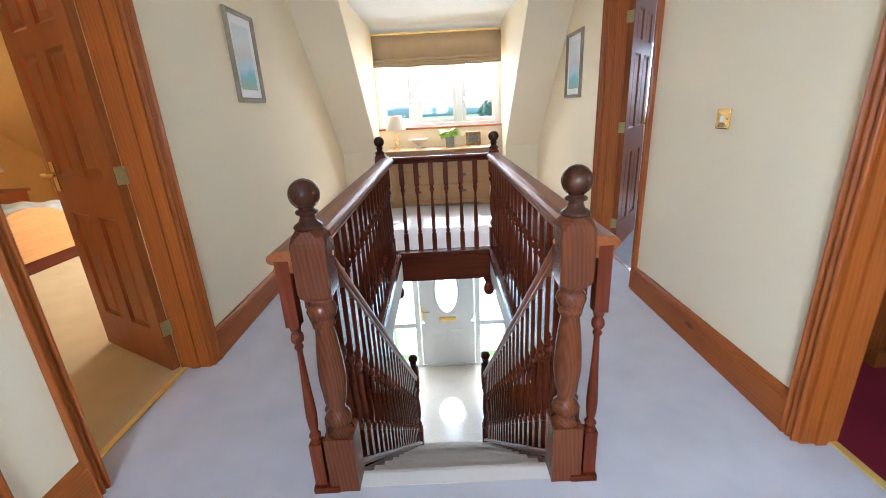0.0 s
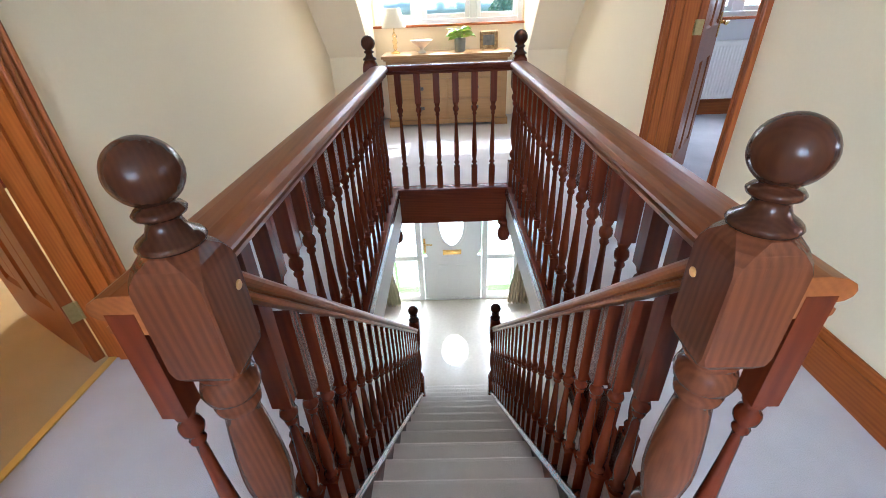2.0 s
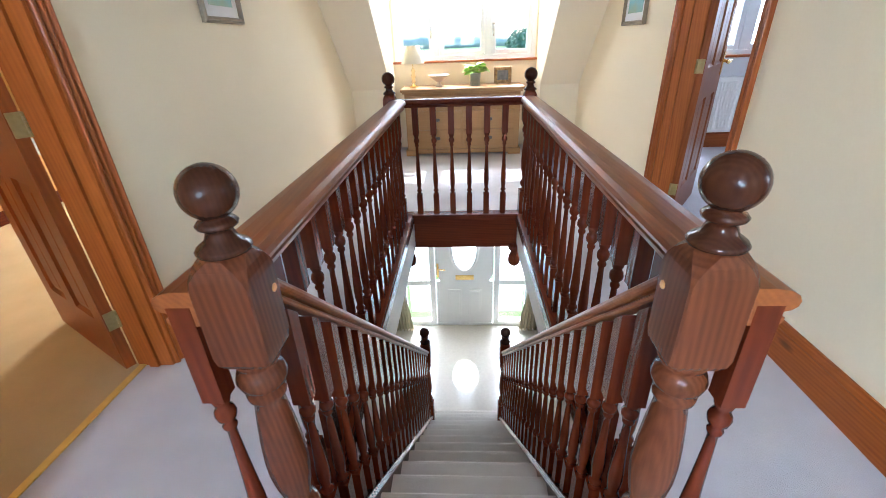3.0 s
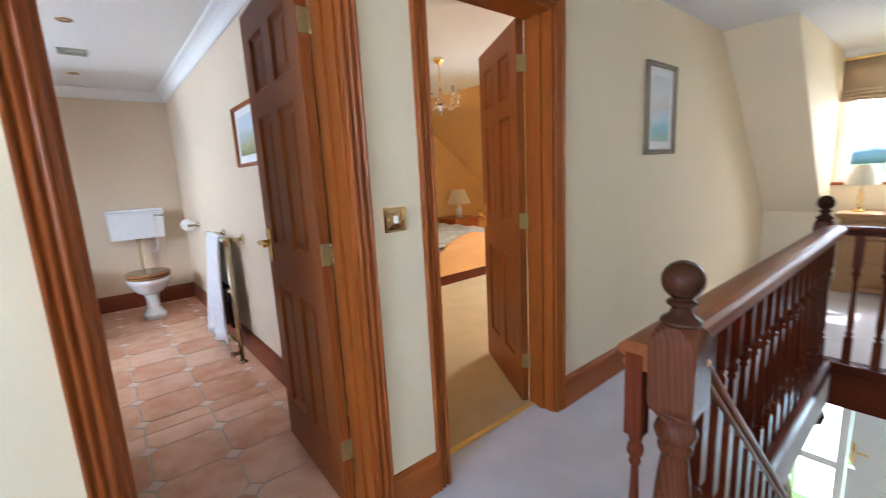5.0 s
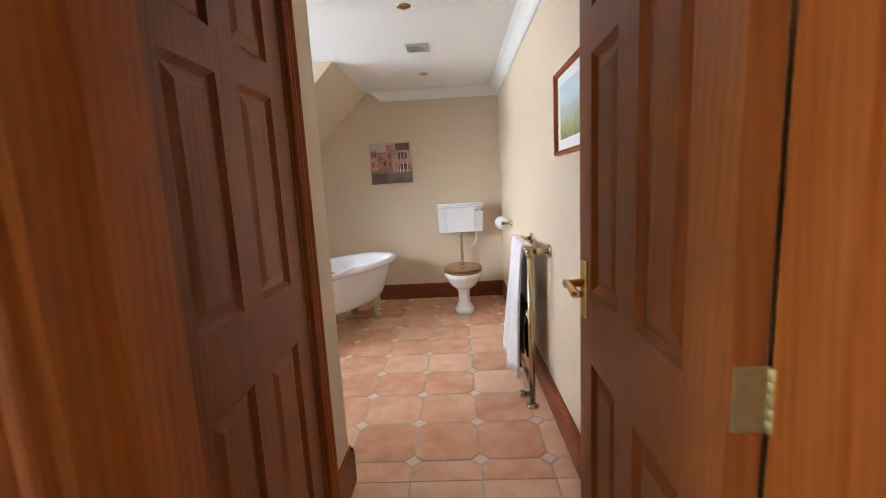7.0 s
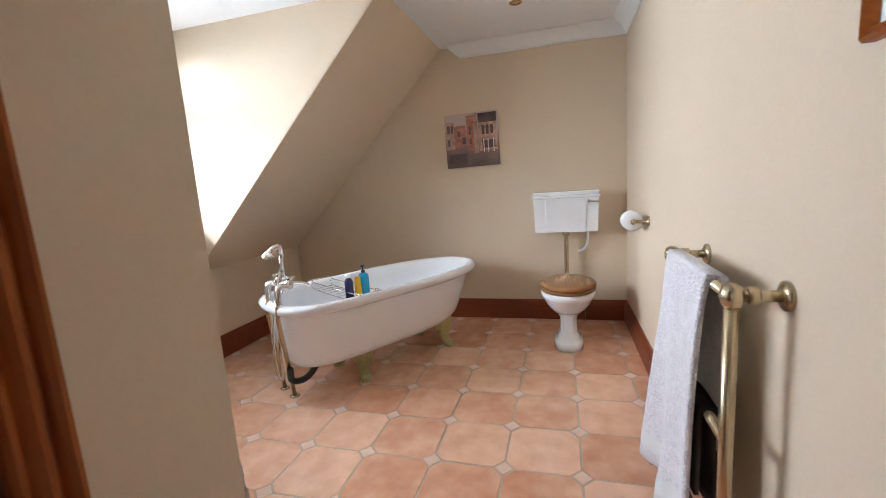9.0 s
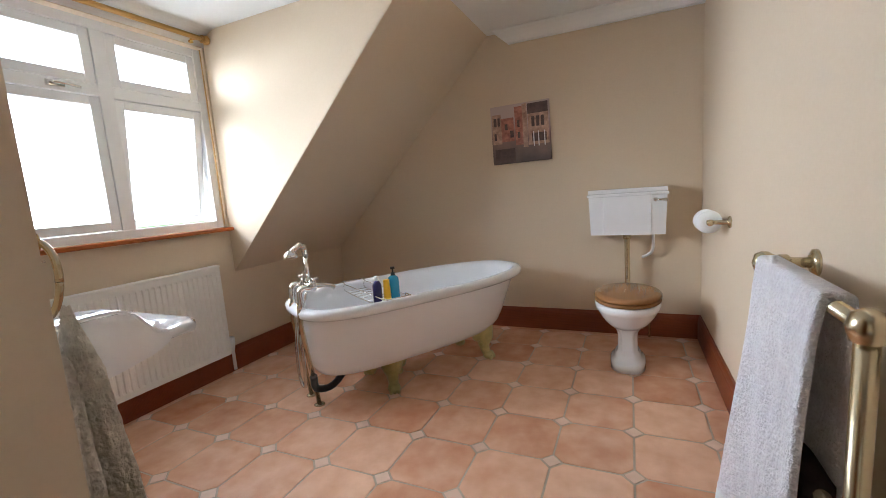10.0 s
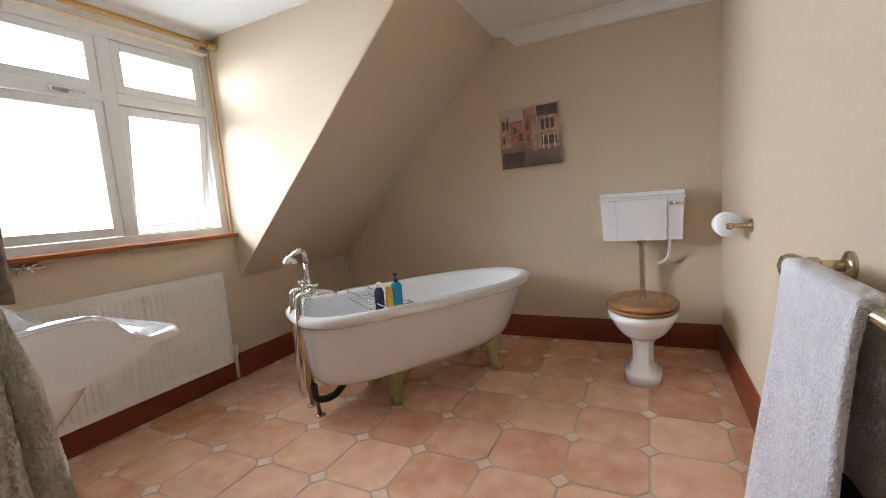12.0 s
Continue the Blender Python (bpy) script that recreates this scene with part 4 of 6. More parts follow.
bw = window("window_2", "white four-pane bathroom window with one casement ajar", "y", BS - 0.09, 0.06, *BWIN, 1.01, 2.19, (-3.85,), 1.82, ajar=(-4.1, 1.4, 7))
part("window_sill", boxes(((CHX + 0.005, BS - 0.03, 0.985), (BWIN[1] + 0.03, BS + 0.055, 1.01)), bevel=0.006), PINE_X, bw, "stained pine window board")
bm = boxes(((-3.66, BS - 0.03, 1.805), (-3.58, BS - 0.02, 1.835)), bevel=0.002)
tube([(-3.60, BS - 0.02, 1.82), (-3.61, BS - 0.0, 1.823), (-3.66, BS + 0.0, 1.821), (-3.72, BS - 0.006, 1.815)], 0.007, 8, bm)
part("window_handle", bm, CHROME, bw, "silver window handle")
window("window_3", "white bedroom window", "y", RY + 0.05, 0.06, -3.1, -2.0, 0.9, 1.95, (-2.55,))
e3 = window("window_4", "white window of the far east room", "y", KY + 0.04, 0.06, 2.5, 3.8, 0.96, 1.95, (2.93, 3.36))
part("window_sill", boxes(((2.46, KY - 0.05, 0.94), (3.84, KY + 0.04, 0.965)), bevel=0.006), PINE_X, e3, "stained pine window board")
window("window_5", "white landing end window", "y", -1.82, 0.06, -0.75, 0.45, 0.95, 2.05, (-0.15,))
window("window_6", "white window of the red-carpeted room", "x", 4.54, 0.05, 0.4, 1.3, 0.95, 1.95, (0.85,))

# roman blind
rb = thing("roman_blind", pose(0, FY - 0.03, 1.77), "tan linen roman blind half raised over the window", "blind")
bm = bmesh.new()
prof = [(0.0, 0.36), (-0.004, 0.25), (-0.006, 0.12), (-0.040, 0.096), (-0.044, 0.078), (-0.010, 0.070), (-0.046, 0.058), (-0.050, 0.044), (-0.012, 0.037), (-0.052, 0.024), (-0.056, 0.008), (-0.014, 0.002), (-0.050, -0.008), (-0.008, -0.014)]
sec = []
for i in range(13):
    x = DL + 0.012 + (DR - DL - 0.024) * i / 12
    sag = 0.006 * math.sin(i * 1.7) - 0.012 * math.sin(math.pi * i / 12)
    sec.append([(x, u, v + (sag if v < 0.2 else 0)) for u, v in prof] + [(x, 0.006, -0.004 + sag), (x, 0.006, 0.36)])
part("fabric", loft(sec), BLIND, rb)
part("headrail", boxes(((DL + 0.01, -0.012, 0.355), (DR - 0.01, 0.02, 0.385)), bevel=0.003), BRASS, rb, "pale gold headrail")

# ---- chest of drawers under the dormer window ----
ch = thing("chest_of_drawers", pose(-0.02, 5.43, 0), "golden oak chest of drawers under the dormer window", "chest of drawers")
W, D, H = 0.66, 0.43, 0.735
part("body", boxes(((-W + 0.02, 0.02, 0.07), (W - 0.02, D, H - 0.05)), bevel=0.004), OAK_X, ch)
part("top", boxes(((-W - 0.02, -0.02, H - 0.03), (W + 0.02, D + 0.01, H)), ((-W, -0.005, H - 0.05), (W, D, H - 0.03)), bevel=0.006), OAK_X, ch)
part("plinth", boxes(((-W, 0.0, 0.0), (-W + 0.14, D, 0.07)), ((W - 0.14, 0.0, 0.0), (W, D, 0.07)), ((-W + 0.14, 0.0, 0.025), (W - 0.14, D, 0.07)), bevel=0.005), OAK_X, ch)
for x0, x1, z0, z1 in [(-0.58, -0.20, 0.51, 0.66), (-0.19, 0.19, 0.51, 0.66), (0.20, 0.58, 0.51, 0.66), (-0.58, -0.01, 0.305, 0.495), (0.01, 0.58, 0.305, 0.495), (-0.58, -0.01, 0.10, 0.29), (0.01, 0.58, 0.10, 0.29)]:
    dr = part("drawer", boxes(((x0, 0.002, z0), (x1, 0.03, z1)), bevel=0.005), OAK_X, ch)
    xc, zc = (x0 + x1) / 2, (z0 + z1) / 2
    part("pull", boxes(((xc - 0.04, -0.012, zc - 0.012), (xc + 0.04, 0.003, zc + 0.018)), ((xc - 0.03, -0.02, zc - 0.014), (xc + 0.03, -0.01, zc - 0.004)), bevel=0.003), DARKMETAL, dr, "dark metal cup pull")

TY, TZ = 5.64, H
lp = thing("table_lamp", pose(-0.565, TY, TZ), "small table lamp with twisted glass base and cream shade", "lamp")
part("foot", lathe([(0.045, 0), (0.048, 0.008), (0.04, 0.018), (0.018, 0.028), (0.012, 0.036)], segs=18), BRASS, lp)
part("stem", lathe([(0.012, 0.036), (0.026, 0.06), (0.018, 0.085), (0.030, 0.115), (0.018, 0.15), (0.026, 0.175), (0.012, 0.20), (0.006, 0.215), (0.006, 0.27)], segs=12), AMBER, lp, "twisted amber glass stem")
bm = bmesh.new()
rings = []
for r, z in ((0.125, 0.25), (0.078, 0.43), (0.075, 0.43), (0.122, 0.25)):
    rings.append([((r + 0.0025 * (k % 2)) * math.cos(2 * math.pi * k / 60), (r + 0.0025 * (k % 2)) * math.sin(2 * math.pi * k / 60), z) for k in range(60)])
part("shade", loft(rings + [rings[0]], caps=False), SHADE, lp, "pleated cream fabric shade")
bo = solid("footed_bowl", lathe([(0.045, 0), (0.046, 0.01), (0.02, 0.03), (0.018, 0.045), (0.06, 0.075), (0.115, 0.115), (0.118, 0.125), (0.108, 0.122), (0.05, 0.085), (0.0, 0.075)], segs=24), STONE, "pale alabaster footed bowl on the chest", "bowl")
bo.location = (-0.28, TY, TZ)
pl = thing("potted_plant", pose(0.13, TY, TZ), "bright green leafy plant in a grey-green pot", "plant")
part("pot", lathe([(0.05, 0), (0.055, 0.005), (0.06, 0.13), (0.057, 0.132), (0.052, 0.11), (0.0, 0.105)], segs=20), POT, pl)
LEAFM = []
for k in range(3):
    bm = bmesh.new()
    L, Wd = 0.075 + 0.012 * k, 0.036 + 0.005 * k
    rows = [[(x, s * Wd * math.sin(math.pi * min(1, 0.12 + 0.88 * u)) ** 0.7, -0.35 * x * x / L + 0.006 * abs(s)) for s in (-1, -0.5, 0, 0.5, 1)] for u, x in ((i / 5, L * i / 5) for i in range(6))]
    loft(rows, bm, closed=False)
    LEAFM.append(mesh_of("leaf", bm, LEAF))
rnd = random.Random(4)
for i in range(34):
    a, e, r = rnd.uniform(0, 6.28), rnd.uniform(-0.4, 1.2), rnd.uniform(0.02, 0.075)
    lf = part("leaf", LEAFM[i % 3], None, pl)
    z = 0.13 + rnd.uniform(0.0, 0.09) * (1.2 - r / 0.12)
    lf.matrix_basis = pose(r * math.cos(a), r * math.sin(a), z, rnd.uniform(-30, 30), -math.degrees(e) * 0.5, math.degrees(a))
bm = bmesh.new()
for i in range(12):
    a = i * 0.52
    tube([(0.01 * math.cos(a), 0.01 * math.sin(a), 0.10), (0.03 * math.cos(a), 0.03 * math.sin(a), 0.16), (0.06 * math.cos(a), 0.06 * math.sin(a), 0.19)], 0.0018, 5, bm)
part("stems", bm, LEAF, pl)
pf = thing("photo_frame", pose(0.44, TY + 0.02, TZ + 0.004, -12), "ornate brown carved photo frame standing on the chest", "photo frame")
bm = boxes(((-0.085, -0.012, 0.02), (-0.06, 0.012, 0.17)), ((0.06, -0.012, 0.02), (0.085, 0.012, 0.17)), ((-0.06, -0.012, 0.02), (0.06, 0.012, 0.045)), ((-0.06, -0.012, 0.145), (0.06, 0.012, 0.17)), bevel=0.004)
for i in range(28):
    u = i / 28 * 4
    k, f = int(u), u % 1
    px = [(-0.085 + 0.17 * f, 0.17), (0.085, 0.17 - 0.15 * f), (0.085 - 0.17 * f, 0.02), (-0.085, 0.02 + 0.15 * f)][k]
    lathe([(0.004, -0.014), (0.014, -0.008), (0.014, 0.008), (0.004, 0.014)], (px[0], 0, px[1]), 8, "y", bm)
part("frame", bm, ORNATE, pf)
part("picture", boxes(((-0.06, -0.004, 0.045), (0.06, 0.006, 0.145))), mat("faded photograph", (0.22, 0.23, 0.23), (0.09, 0.09, 0.09), rough=0.2, scale=30, big=18, bump=0.0), pf)
for x in (-0.065, 0.065):
    part("foot", boxes(((x - 0.015, -0.015, 0.0), (x + 0.015, 0.012, 0.022)), bevel=0.003), ORNATE, pf)


# ---- pictures ----
DUSKLINE = mat("dark ruled ink", (0.05, 0.05, 0.055), rough=0.8, scale=60, bump=0.0)
DARKSLIP = mat("dark frame band", (0.10, 0.035, 0.012), (0.06, 0.02, 0.008), rough=0.4, scale=60, bump=0.1)
def picture(name, m, w, h, fw, frame_mat, art, label, mount=0.05, cat="picture", rule=False):
    """Framed picture: hangs in the local x-z plane, facing -y, lower corner at the origin."""
    p = thing(name, m, label, cat)
    bm = bmesh.new()
    prof = [(0, 0), (0, -0.018), (fw * 0.25, -0.026), (fw * 0.5, -0.018), (fw * 0.75, -0.022), (fw, -0.012), (fw, 0)]
    def ring(u, v):
        return [(u, v, u), (w - u, v, u), (w - u, v, h - u), (u, v, h - u)]
    loft([ring(u, v) for u, v in prof] + [ring(0, 0)], bm, smooth=False, caps=False)
    part("frame", bm, frame_mat, p)
    part("mount", boxes(((fw, -0.008, fw), (w - fw, -0.002, h - fw))), PAPER, p, "white card mount")
    e = fw + mount
    part("artwork", boxes(((e, -0.0095, e), (w - e, -0.006, h - e))), art, p)
    if rule:
        r = fw + 0.058
        part("ruled_line", boxes(((r, -0.0088, r), (r + 0.004, -0.0075, h - r)), ((w - r - 0.004, -0.0088, r), (w - r, -0.0075, h - r)), ((r, -0.0088, r), (w - r, -0.0075, r + 0.004)), ((r, -0.0088, h - r - 0.004), (w - r, -0.0075, h - r))), DUSKLINE, p, "thin dark line ruled on the mount")
        def slip(u, v):
            return [(u, v, u), (w - u, v, u), (w - u, v, h - u), (u, v, h - u)]
        part("dark_slip", loft([slip(fw * 0.62, -0.0215), slip(fw * 0.66, -0.0245), slip(fw * 0.80, -0.0225), slip(fw * 0.84, -0.017)], smooth=False, caps=False), DARKSLIP, p, "dark red-brown band in the frame")
    return p


def art(name, stops, scale=3.0, axis=2, seed=0.0):
    """Painting: colour bands along an axis broken up by noise."""
    m = bpy.data.materials.new(name)
    m.use_nodes = True
    nt = m.node_tree
    tc, sp = nt.nodes.new("ShaderNodeTexCoord"), nt.nodes.new("ShaderNodeSeparateXYZ")
    ns, ad, cr = nt.nodes.new("ShaderNodeTexNoise"), nt.nodes.new("ShaderNodeMath"), nt.nodes.new("ShaderNodeValToRGB")
    ns.inputs["Scale"].default_value, ns.inputs["Detail"].default_value = scale, 5
    ad.operation, ad.inputs[1].default_value = "MULTIPLY_ADD", 0.5
    nt.links.new(tc.outputs["Generated"], sp.inputs[0])
    nt.links.new(tc.outputs["Object"], ns.inputs["Vector"])
    nt.links.new(ns.outputs[0], ad.inputs[0])
    nt.links.new(sp.outputs[axis], ad.inputs[2])
    nt.links.new(ad.outputs[0], cr.inputs[0])
    el = cr.color_ramp.elements
    el[0].position, el[0].color = stops[0][0], (*stops[0][1], 1)
    el[1].position, el[1].color = stops[-1][0], (*stops[-1][1], 1)
    for pos, c in stops[1:-1]:
        el.new(pos).color = (*c, 1)
    nt.links.new(cr.outputs[0], nt.nodes["Principled BSDF"].inputs["Base Color"])
    nt.nodes["Principled BSDF"].inputs["Roughness"].default_value = 0.6
    return m


SEA = art("pale seascape print", [(0.2, (0.35, 0.42, 0.22)), (0.45, (0.22, 0.5, 0.55)), (0.6, (0.5, 0.66, 0.72)), (0.75, (0.62, 0.58, 0.55)), (1.1, (0.70, 0.72, 0.72))], 6)
LANDSC = art("landscape print", [(0.2, (0.20, 0.22, 0.06)), (0.5, (0.42, 0.40, 0.18)), (0.7, (0.45, 0.5, 0.45)), (1.1, (0.6, 0.68, 0.74))], 17)
PENCIL = art("pale pencil drawing", [(0.2, (0.62, 0.64, 0.66)), (0.7, (0.72, 0.73, 0.74)), (1.1, (0.66, 0.70, 0.72))], 7)
picture("framed_print", pose(XL, 2.83, 1.33, 0, 0, 90), 0.40, 0.55, 0.03, SILVERFRAME, SEA, "tall seascape print in a dull silver frame", 0.05)
picture("framed_print", pose(XR, 4.36, 1.26, 0, 0, -90), 0.44, 0.56, 0.03, SILVERFRAME, SEA, "tall seascape print in a dull silver frame", 0.05)
picture("gilt_picture", pose(XL, -0.795, 1.134, 0, 0, 90), 0.73, 0.92, 0.048, GILT, PENCIL, "large pale drawing in a gilt frame", 0.075, rule=True)


# ---- brass switches ----
def switch(x, y, z, out):
    s = thing("light_switch", pose(x, y, z, 0, 0, 90 if out > 0 else -90), "polished brass light switch plate with white rocker", "light switch", "brass switches")
    rings = ((0.044, 0.0), (0.044, -0.005), (0.0425, -0.0075), (0.0395, -0.008), (0.0365, -0.0055), (0.026, -0.0085), (0.016, -0.0092))
    part("plate", loft([[(-h, d, -h), (h, d, -h), (h, d, h), (-h, d, h)] for h, d in rings], smooth=False), MIRRORBRASS, s)
    part("rocker", boxes(((-0.008, -0.014, -0.013), (0.008, -0.008, 0.013)), bevel=0.002), GLOSS, s, "white plastic rocker")
    for dx in (-0.028, 0.028):
        part("screw", lathe([(0.005, -0.006), (0.005, -0.0095), (0.0035, -0.0115)], (dx, 0, 0), 10, "y"), BRASS, s)


switch(XL, 0.998, 1.13, 1)
switch(XR, 1.93, 1.125, -1)

# ---- entrance door below ----
fd = thing("door_6", pose(-0.02, DY, FZ), "white panelled front door with an oval glazed light", "door", kind="structure")
part("frame", boxes(((-0.50, 0.0, 0), (-0.42, 0.08, 2.08)), ((0.42, 0.0, 0), (0.50, 0.08, 2.08)), ((-0.93, 0.0, 2.0), (0.95, 0.08, 2.1)), ((-0.91, 0, 0), (-0.85, 0.08, 2.0)), ((0.87, 0, 0), (0.95, 0.08, 2.0)),
                    ((-0.85, 0, 0), (-0.50, 0.08, 0.08)), ((0.50, 0, 0), (0.87, 0.08, 0.08)), ((-0.85, 0, 0.70), (-0.50, 0.08, 0.78)), ((0.50, 0, 0.70), (0.87, 0.08, 0.78)), ((-0.42, 0.0, 0), (0.42, 0.09, 0.03)), bevel=0.005), GLOSS, fd)
oz, oa, ob_ = 1.29, 0.175, 0.36
bm = bmesh.new()
N = 32
hole = [(oa * math.cos(2 * math.pi * k / N), oz + ob_ * math.sin(2 * math.pi * k / N)) for k in range(N)]
def edge_pt(k):
    a = 2 * math.pi * k / N
    c, s = math.cos(a), math.sin(a)
    t = min(0.41 / abs(c) if abs(c) > 1e-6 else 9, (1.99 - oz if s > 0 else oz - 0.76) / abs(s) if abs(s) > 1e-6 else 9)
    return (t * c, oz + t * s)
outer = [edge_pt(k) for k in range(N)]
loft([[(x, 0.02, z) for x, z in outer], [(x, 0.02, z) for x, z in hole], [(x, 0.065, z) for x, z in hole], [(x, 0.065, z) for x, z in outer], [(x, 0.02, z) for x, z in outer]], bm, smooth=False, caps=False)
add_box(bm, (-0.41, 0.02, 0.03), (0.41, 0.065, 0.76))
leaf6 = part("leaf", bm, GLOSS, fd)
for x0, x1, z0, z1 in ((-0.24, -0.05, 0.18, 0.62), (0.05, 0.24, 0.18, 0.62)):
    part("panel", boxes(((x0, 0.008, z0), (x1, 0.021, z1)), ((x0 + 0.03, 0.0, z0 + 0.03), (x1 - 0.03, 0.010, z1 - 0.03)), bevel=0.004), GLOSS, leaf6)
ov = [[((oa + d) * math.cos(2 * math.pi * k / N), y, oz + (ob_ + d) * math.sin(2 * math.pi * k / N)) for k in range(N)] for d, y in ((-0.012, 0.022), (-0.005, 0.006), (0.02, 0.004), (0.034, 0.021))]
part("oval_bead", loft(ov, caps=False), GLOSS, leaf6)
bm = loft([[((oa + 0.002) * math.cos(2 * math.pi * k / N), y, oz + (ob_ + 0.002) * math.sin(2 * math.pi * k / N)) for k in range(N)] for y in (0.04, 0.045)], smooth=False)
pg = part("oval_pane", bm, GLASS, leaf6)
pg.visible_shadow = False
for x0, x1 in ((-0.85, -0.50), (0.50, 0.87)):
    for z0, z1 in ((0.08, 0.70), (0.78, 2.0)):
        p = part("side_pane", boxes(((x0, 0.035, z0), (x1, 0.041, z1))), GLASS, fd)
        p.visible_shadow = False
part("letter_plate", boxes(((-0.13, 0.004, 0.79), (0.13, 0.021, 0.86)), ((-0.105, 0.0, 0.805), (0.105, 0.006, 0.84)), bevel=0.003), BRASS, leaf6, "brass letter plate")
bm = boxes(((-0.395, 0.006, 0.83), (-0.365, 0.021, 1.05)), bevel=0.003)
tube([(-0.38, 0.008, 0.98), (-0.38, -0.03, 0.98), (-0.34, -0.036, 0.98), (-0.27, -0.034, 0.975)], 0.009, 8, bm)
part("handle", bm, BRASS, leaf6, "brass lever handle")


def curtain(x, side):
    """Hung folds drawn to a tie-back at mid height."""
    c = thing("curtain", pose(x, DY - 0.09, FZ), "sage gold curtain held by a tasselled tie-back", "curtain", "entrance curtains")
    def sec(z, c0, hw, depth):
        n = 60
        front = [(c0 + hw * (2 * k / n - 1), -depth * (0.5 + 0.5 * math.cos(k * 2 * math.pi / n * 7)) - 0.01, z) for k in range(n + 1)]
        return front + [(p[0], p[1] + 0.012, p[2]) for p in reversed(front)]
    rows = [(0.01, 0.02, 0.17, 0.06), (0.3, 0.03, 0.155, 0.06), (0.6, 0.05, 0.11, 0.055), (0.78, 0.065, 0.07, 0.045), (0.9, 0.05, 0.10, 0.05), (1.2, 0.01, 0.17, 0.06), (1.7, -0.03, 0.22, 0.06), (2.2, -0.03, 0.24, 0.06)]
    part("fabric", loft([sec(z, side * c0, hw, d) for z, c0, hw, d in rows]), CURTAIN, c)
    bm = bmesh.new()
    tube([(side * 0.065 + 0.085 * math.cos(a), -0.03 + 0.05 * math.sin(a), 0.78 + 0.01 * math.cos(a)) for a in [k * 2 * math.pi / 24 for k in range(25)]], 0.011, 8, bm)
    lathe([(0.008, 0.0), (0.014, -0.02), (0.012, -0.03), (0.022, -0.05), (0.026, -0.15)], (-side * 0.0, -0.085, 0.77), 10, bm=bm)
    part("tie_back", bm, STONE, c, "pale corded tie-back with a tassel")


curtain(-0.93, -1)
curtain(0.91, 1)


# ---- bathroom: roll-top bath ----
BATH_M = pose(-4.73, -0.72, 0, 0, 0, 148)
tub = thing("bath", BATH_M, "white roll-top bath on worn brass claw feet", "bath")
TL, TW = 0.80, 0.35


def tub_ring(sx, sy, z, shift=0.0, n=48):
    """Outline with a squarish tap end at -x and a round end at +x."""
    out = []
    for k in range(n):
        a = 2 * math.pi * k / n
        c, s = math.cos(a), math.sin(a)
        p = 2.4 if c > 0 else 4.5
        q = 2.4 if c > 0 else 3.0
        out.append((math.copysign(abs(c) ** (2 / p), c) * sx + shift, math.copysign(abs(s) ** (2 / q), s) * sy, z))
    return out


rows = [(0.50, 0.15, 0.190, -0.10), (0.58, 0.20, 0.193, -0.09), (0.635, 0.242, 0.212, -0.075), (0.665, 0.266, 0.250, -0.065), (0.69, 0.284, 0.32, -0.05), (0.715, 0.30, 0.41, -0.035),
        (0.742, 0.312, 0.50, -0.02), (0.757, 0.318, 0.555, -0.012)]
part("shell", loft([tub_ring(*r) for r in rows], last=False), ENAMEL, tub)
rim = [(0.752, 0.315, 0.538, -0.012), (0.785, 0.340, 0.540, -0.004), (0.806, 0.357, 0.556, 0), (0.81, 0.36, 0.58, 0), (0.795, 0.348, 0.598, 0), (0.775, 0.33, 0.602, 0), (0.752, 0.31, 0.596, -0.004),
       (0.738, 0.298, 0.575, -0.008), (0.722, 0.288, 0.50, -0.015), (0.69, 0.268, 0.37, -0.035), (0.64, 0.236, 0.27, -0.06), (0.56, 0.19, 0.228, -0.08), (0.40, 0.10, 0.216, -0.10)]
part("rim", loft([tub_ring(*r) for r in rim], first=False), ENAMEL, tub, "rolled white rim and basin")


def claw(x, y, sx, sy):
    """Cast foot with scrolled shoulder and ball toe."""
    bm = bmesh.new()
    pts = [(0, 0, 0.22), (0.02, 0.02, 0.19), (0.035, 0.035, 0.14), (0.03, 0.03, 0.09), (0.04, 0.04, 0.05), (0.055, 0.055, 0.028)]
    tube([(x + sx * a, y + sy * b, z) for a, b, z in pts], [0.088, 0.082, 0.060, 0.036, 0.030, 0.032], 12, bm)
    lathe([(0.008, 0.0), (0.032, 0.008), (0.04, 0.026), (0.033, 0.046), (0.01, 0.056)], (x + sx * 0.06, y + sy * 0.06, 0), 12, bm=bm)
    for d in (-0.02, 0.0, 0.02):
        lathe([(0.004, 0.0), (0.010, 0.004), (0.011, 0.02), (0.004, 0.035)], (x + sx * 0.085 + d * sy, y + sy * 0.085 - d * sx, 0), 8, bm=bm)
    for s in (-1, 1):
        lathe([(0.012, -0.03), (0.034, -0.014), (0.036, 0.014), (0.012, 0.03)], (x + s * 0.045, y + sy * 0.035, 0.165), 10, "y", bm)
        lathe([(0.006, -0.02), (0.02, -0.008), (0.02, 0.008), (0.006, 0.02)], (x + s * 0.028, y + sy * 0.05, 0.115), 10, "y", bm)
    part("claw_foot", bm, VERDI, tub, "worn brass claw foot")


for fx in (-0.29, 0.39):
    for sy in (-1, 1):
        claw(fx, sy * 0.105, 0.4 if fx > 0 else -0.4, sy)
part("waste_pipe", tube(smooth_path([(-0.50, 0, 0.20), (-0.62, -0.02, 0.10), (-0.72, -0.03, 0.11), (-0.74, -0.06, 0.2)]), 0.02, 10), BLACK, tub, "black waste pipe")

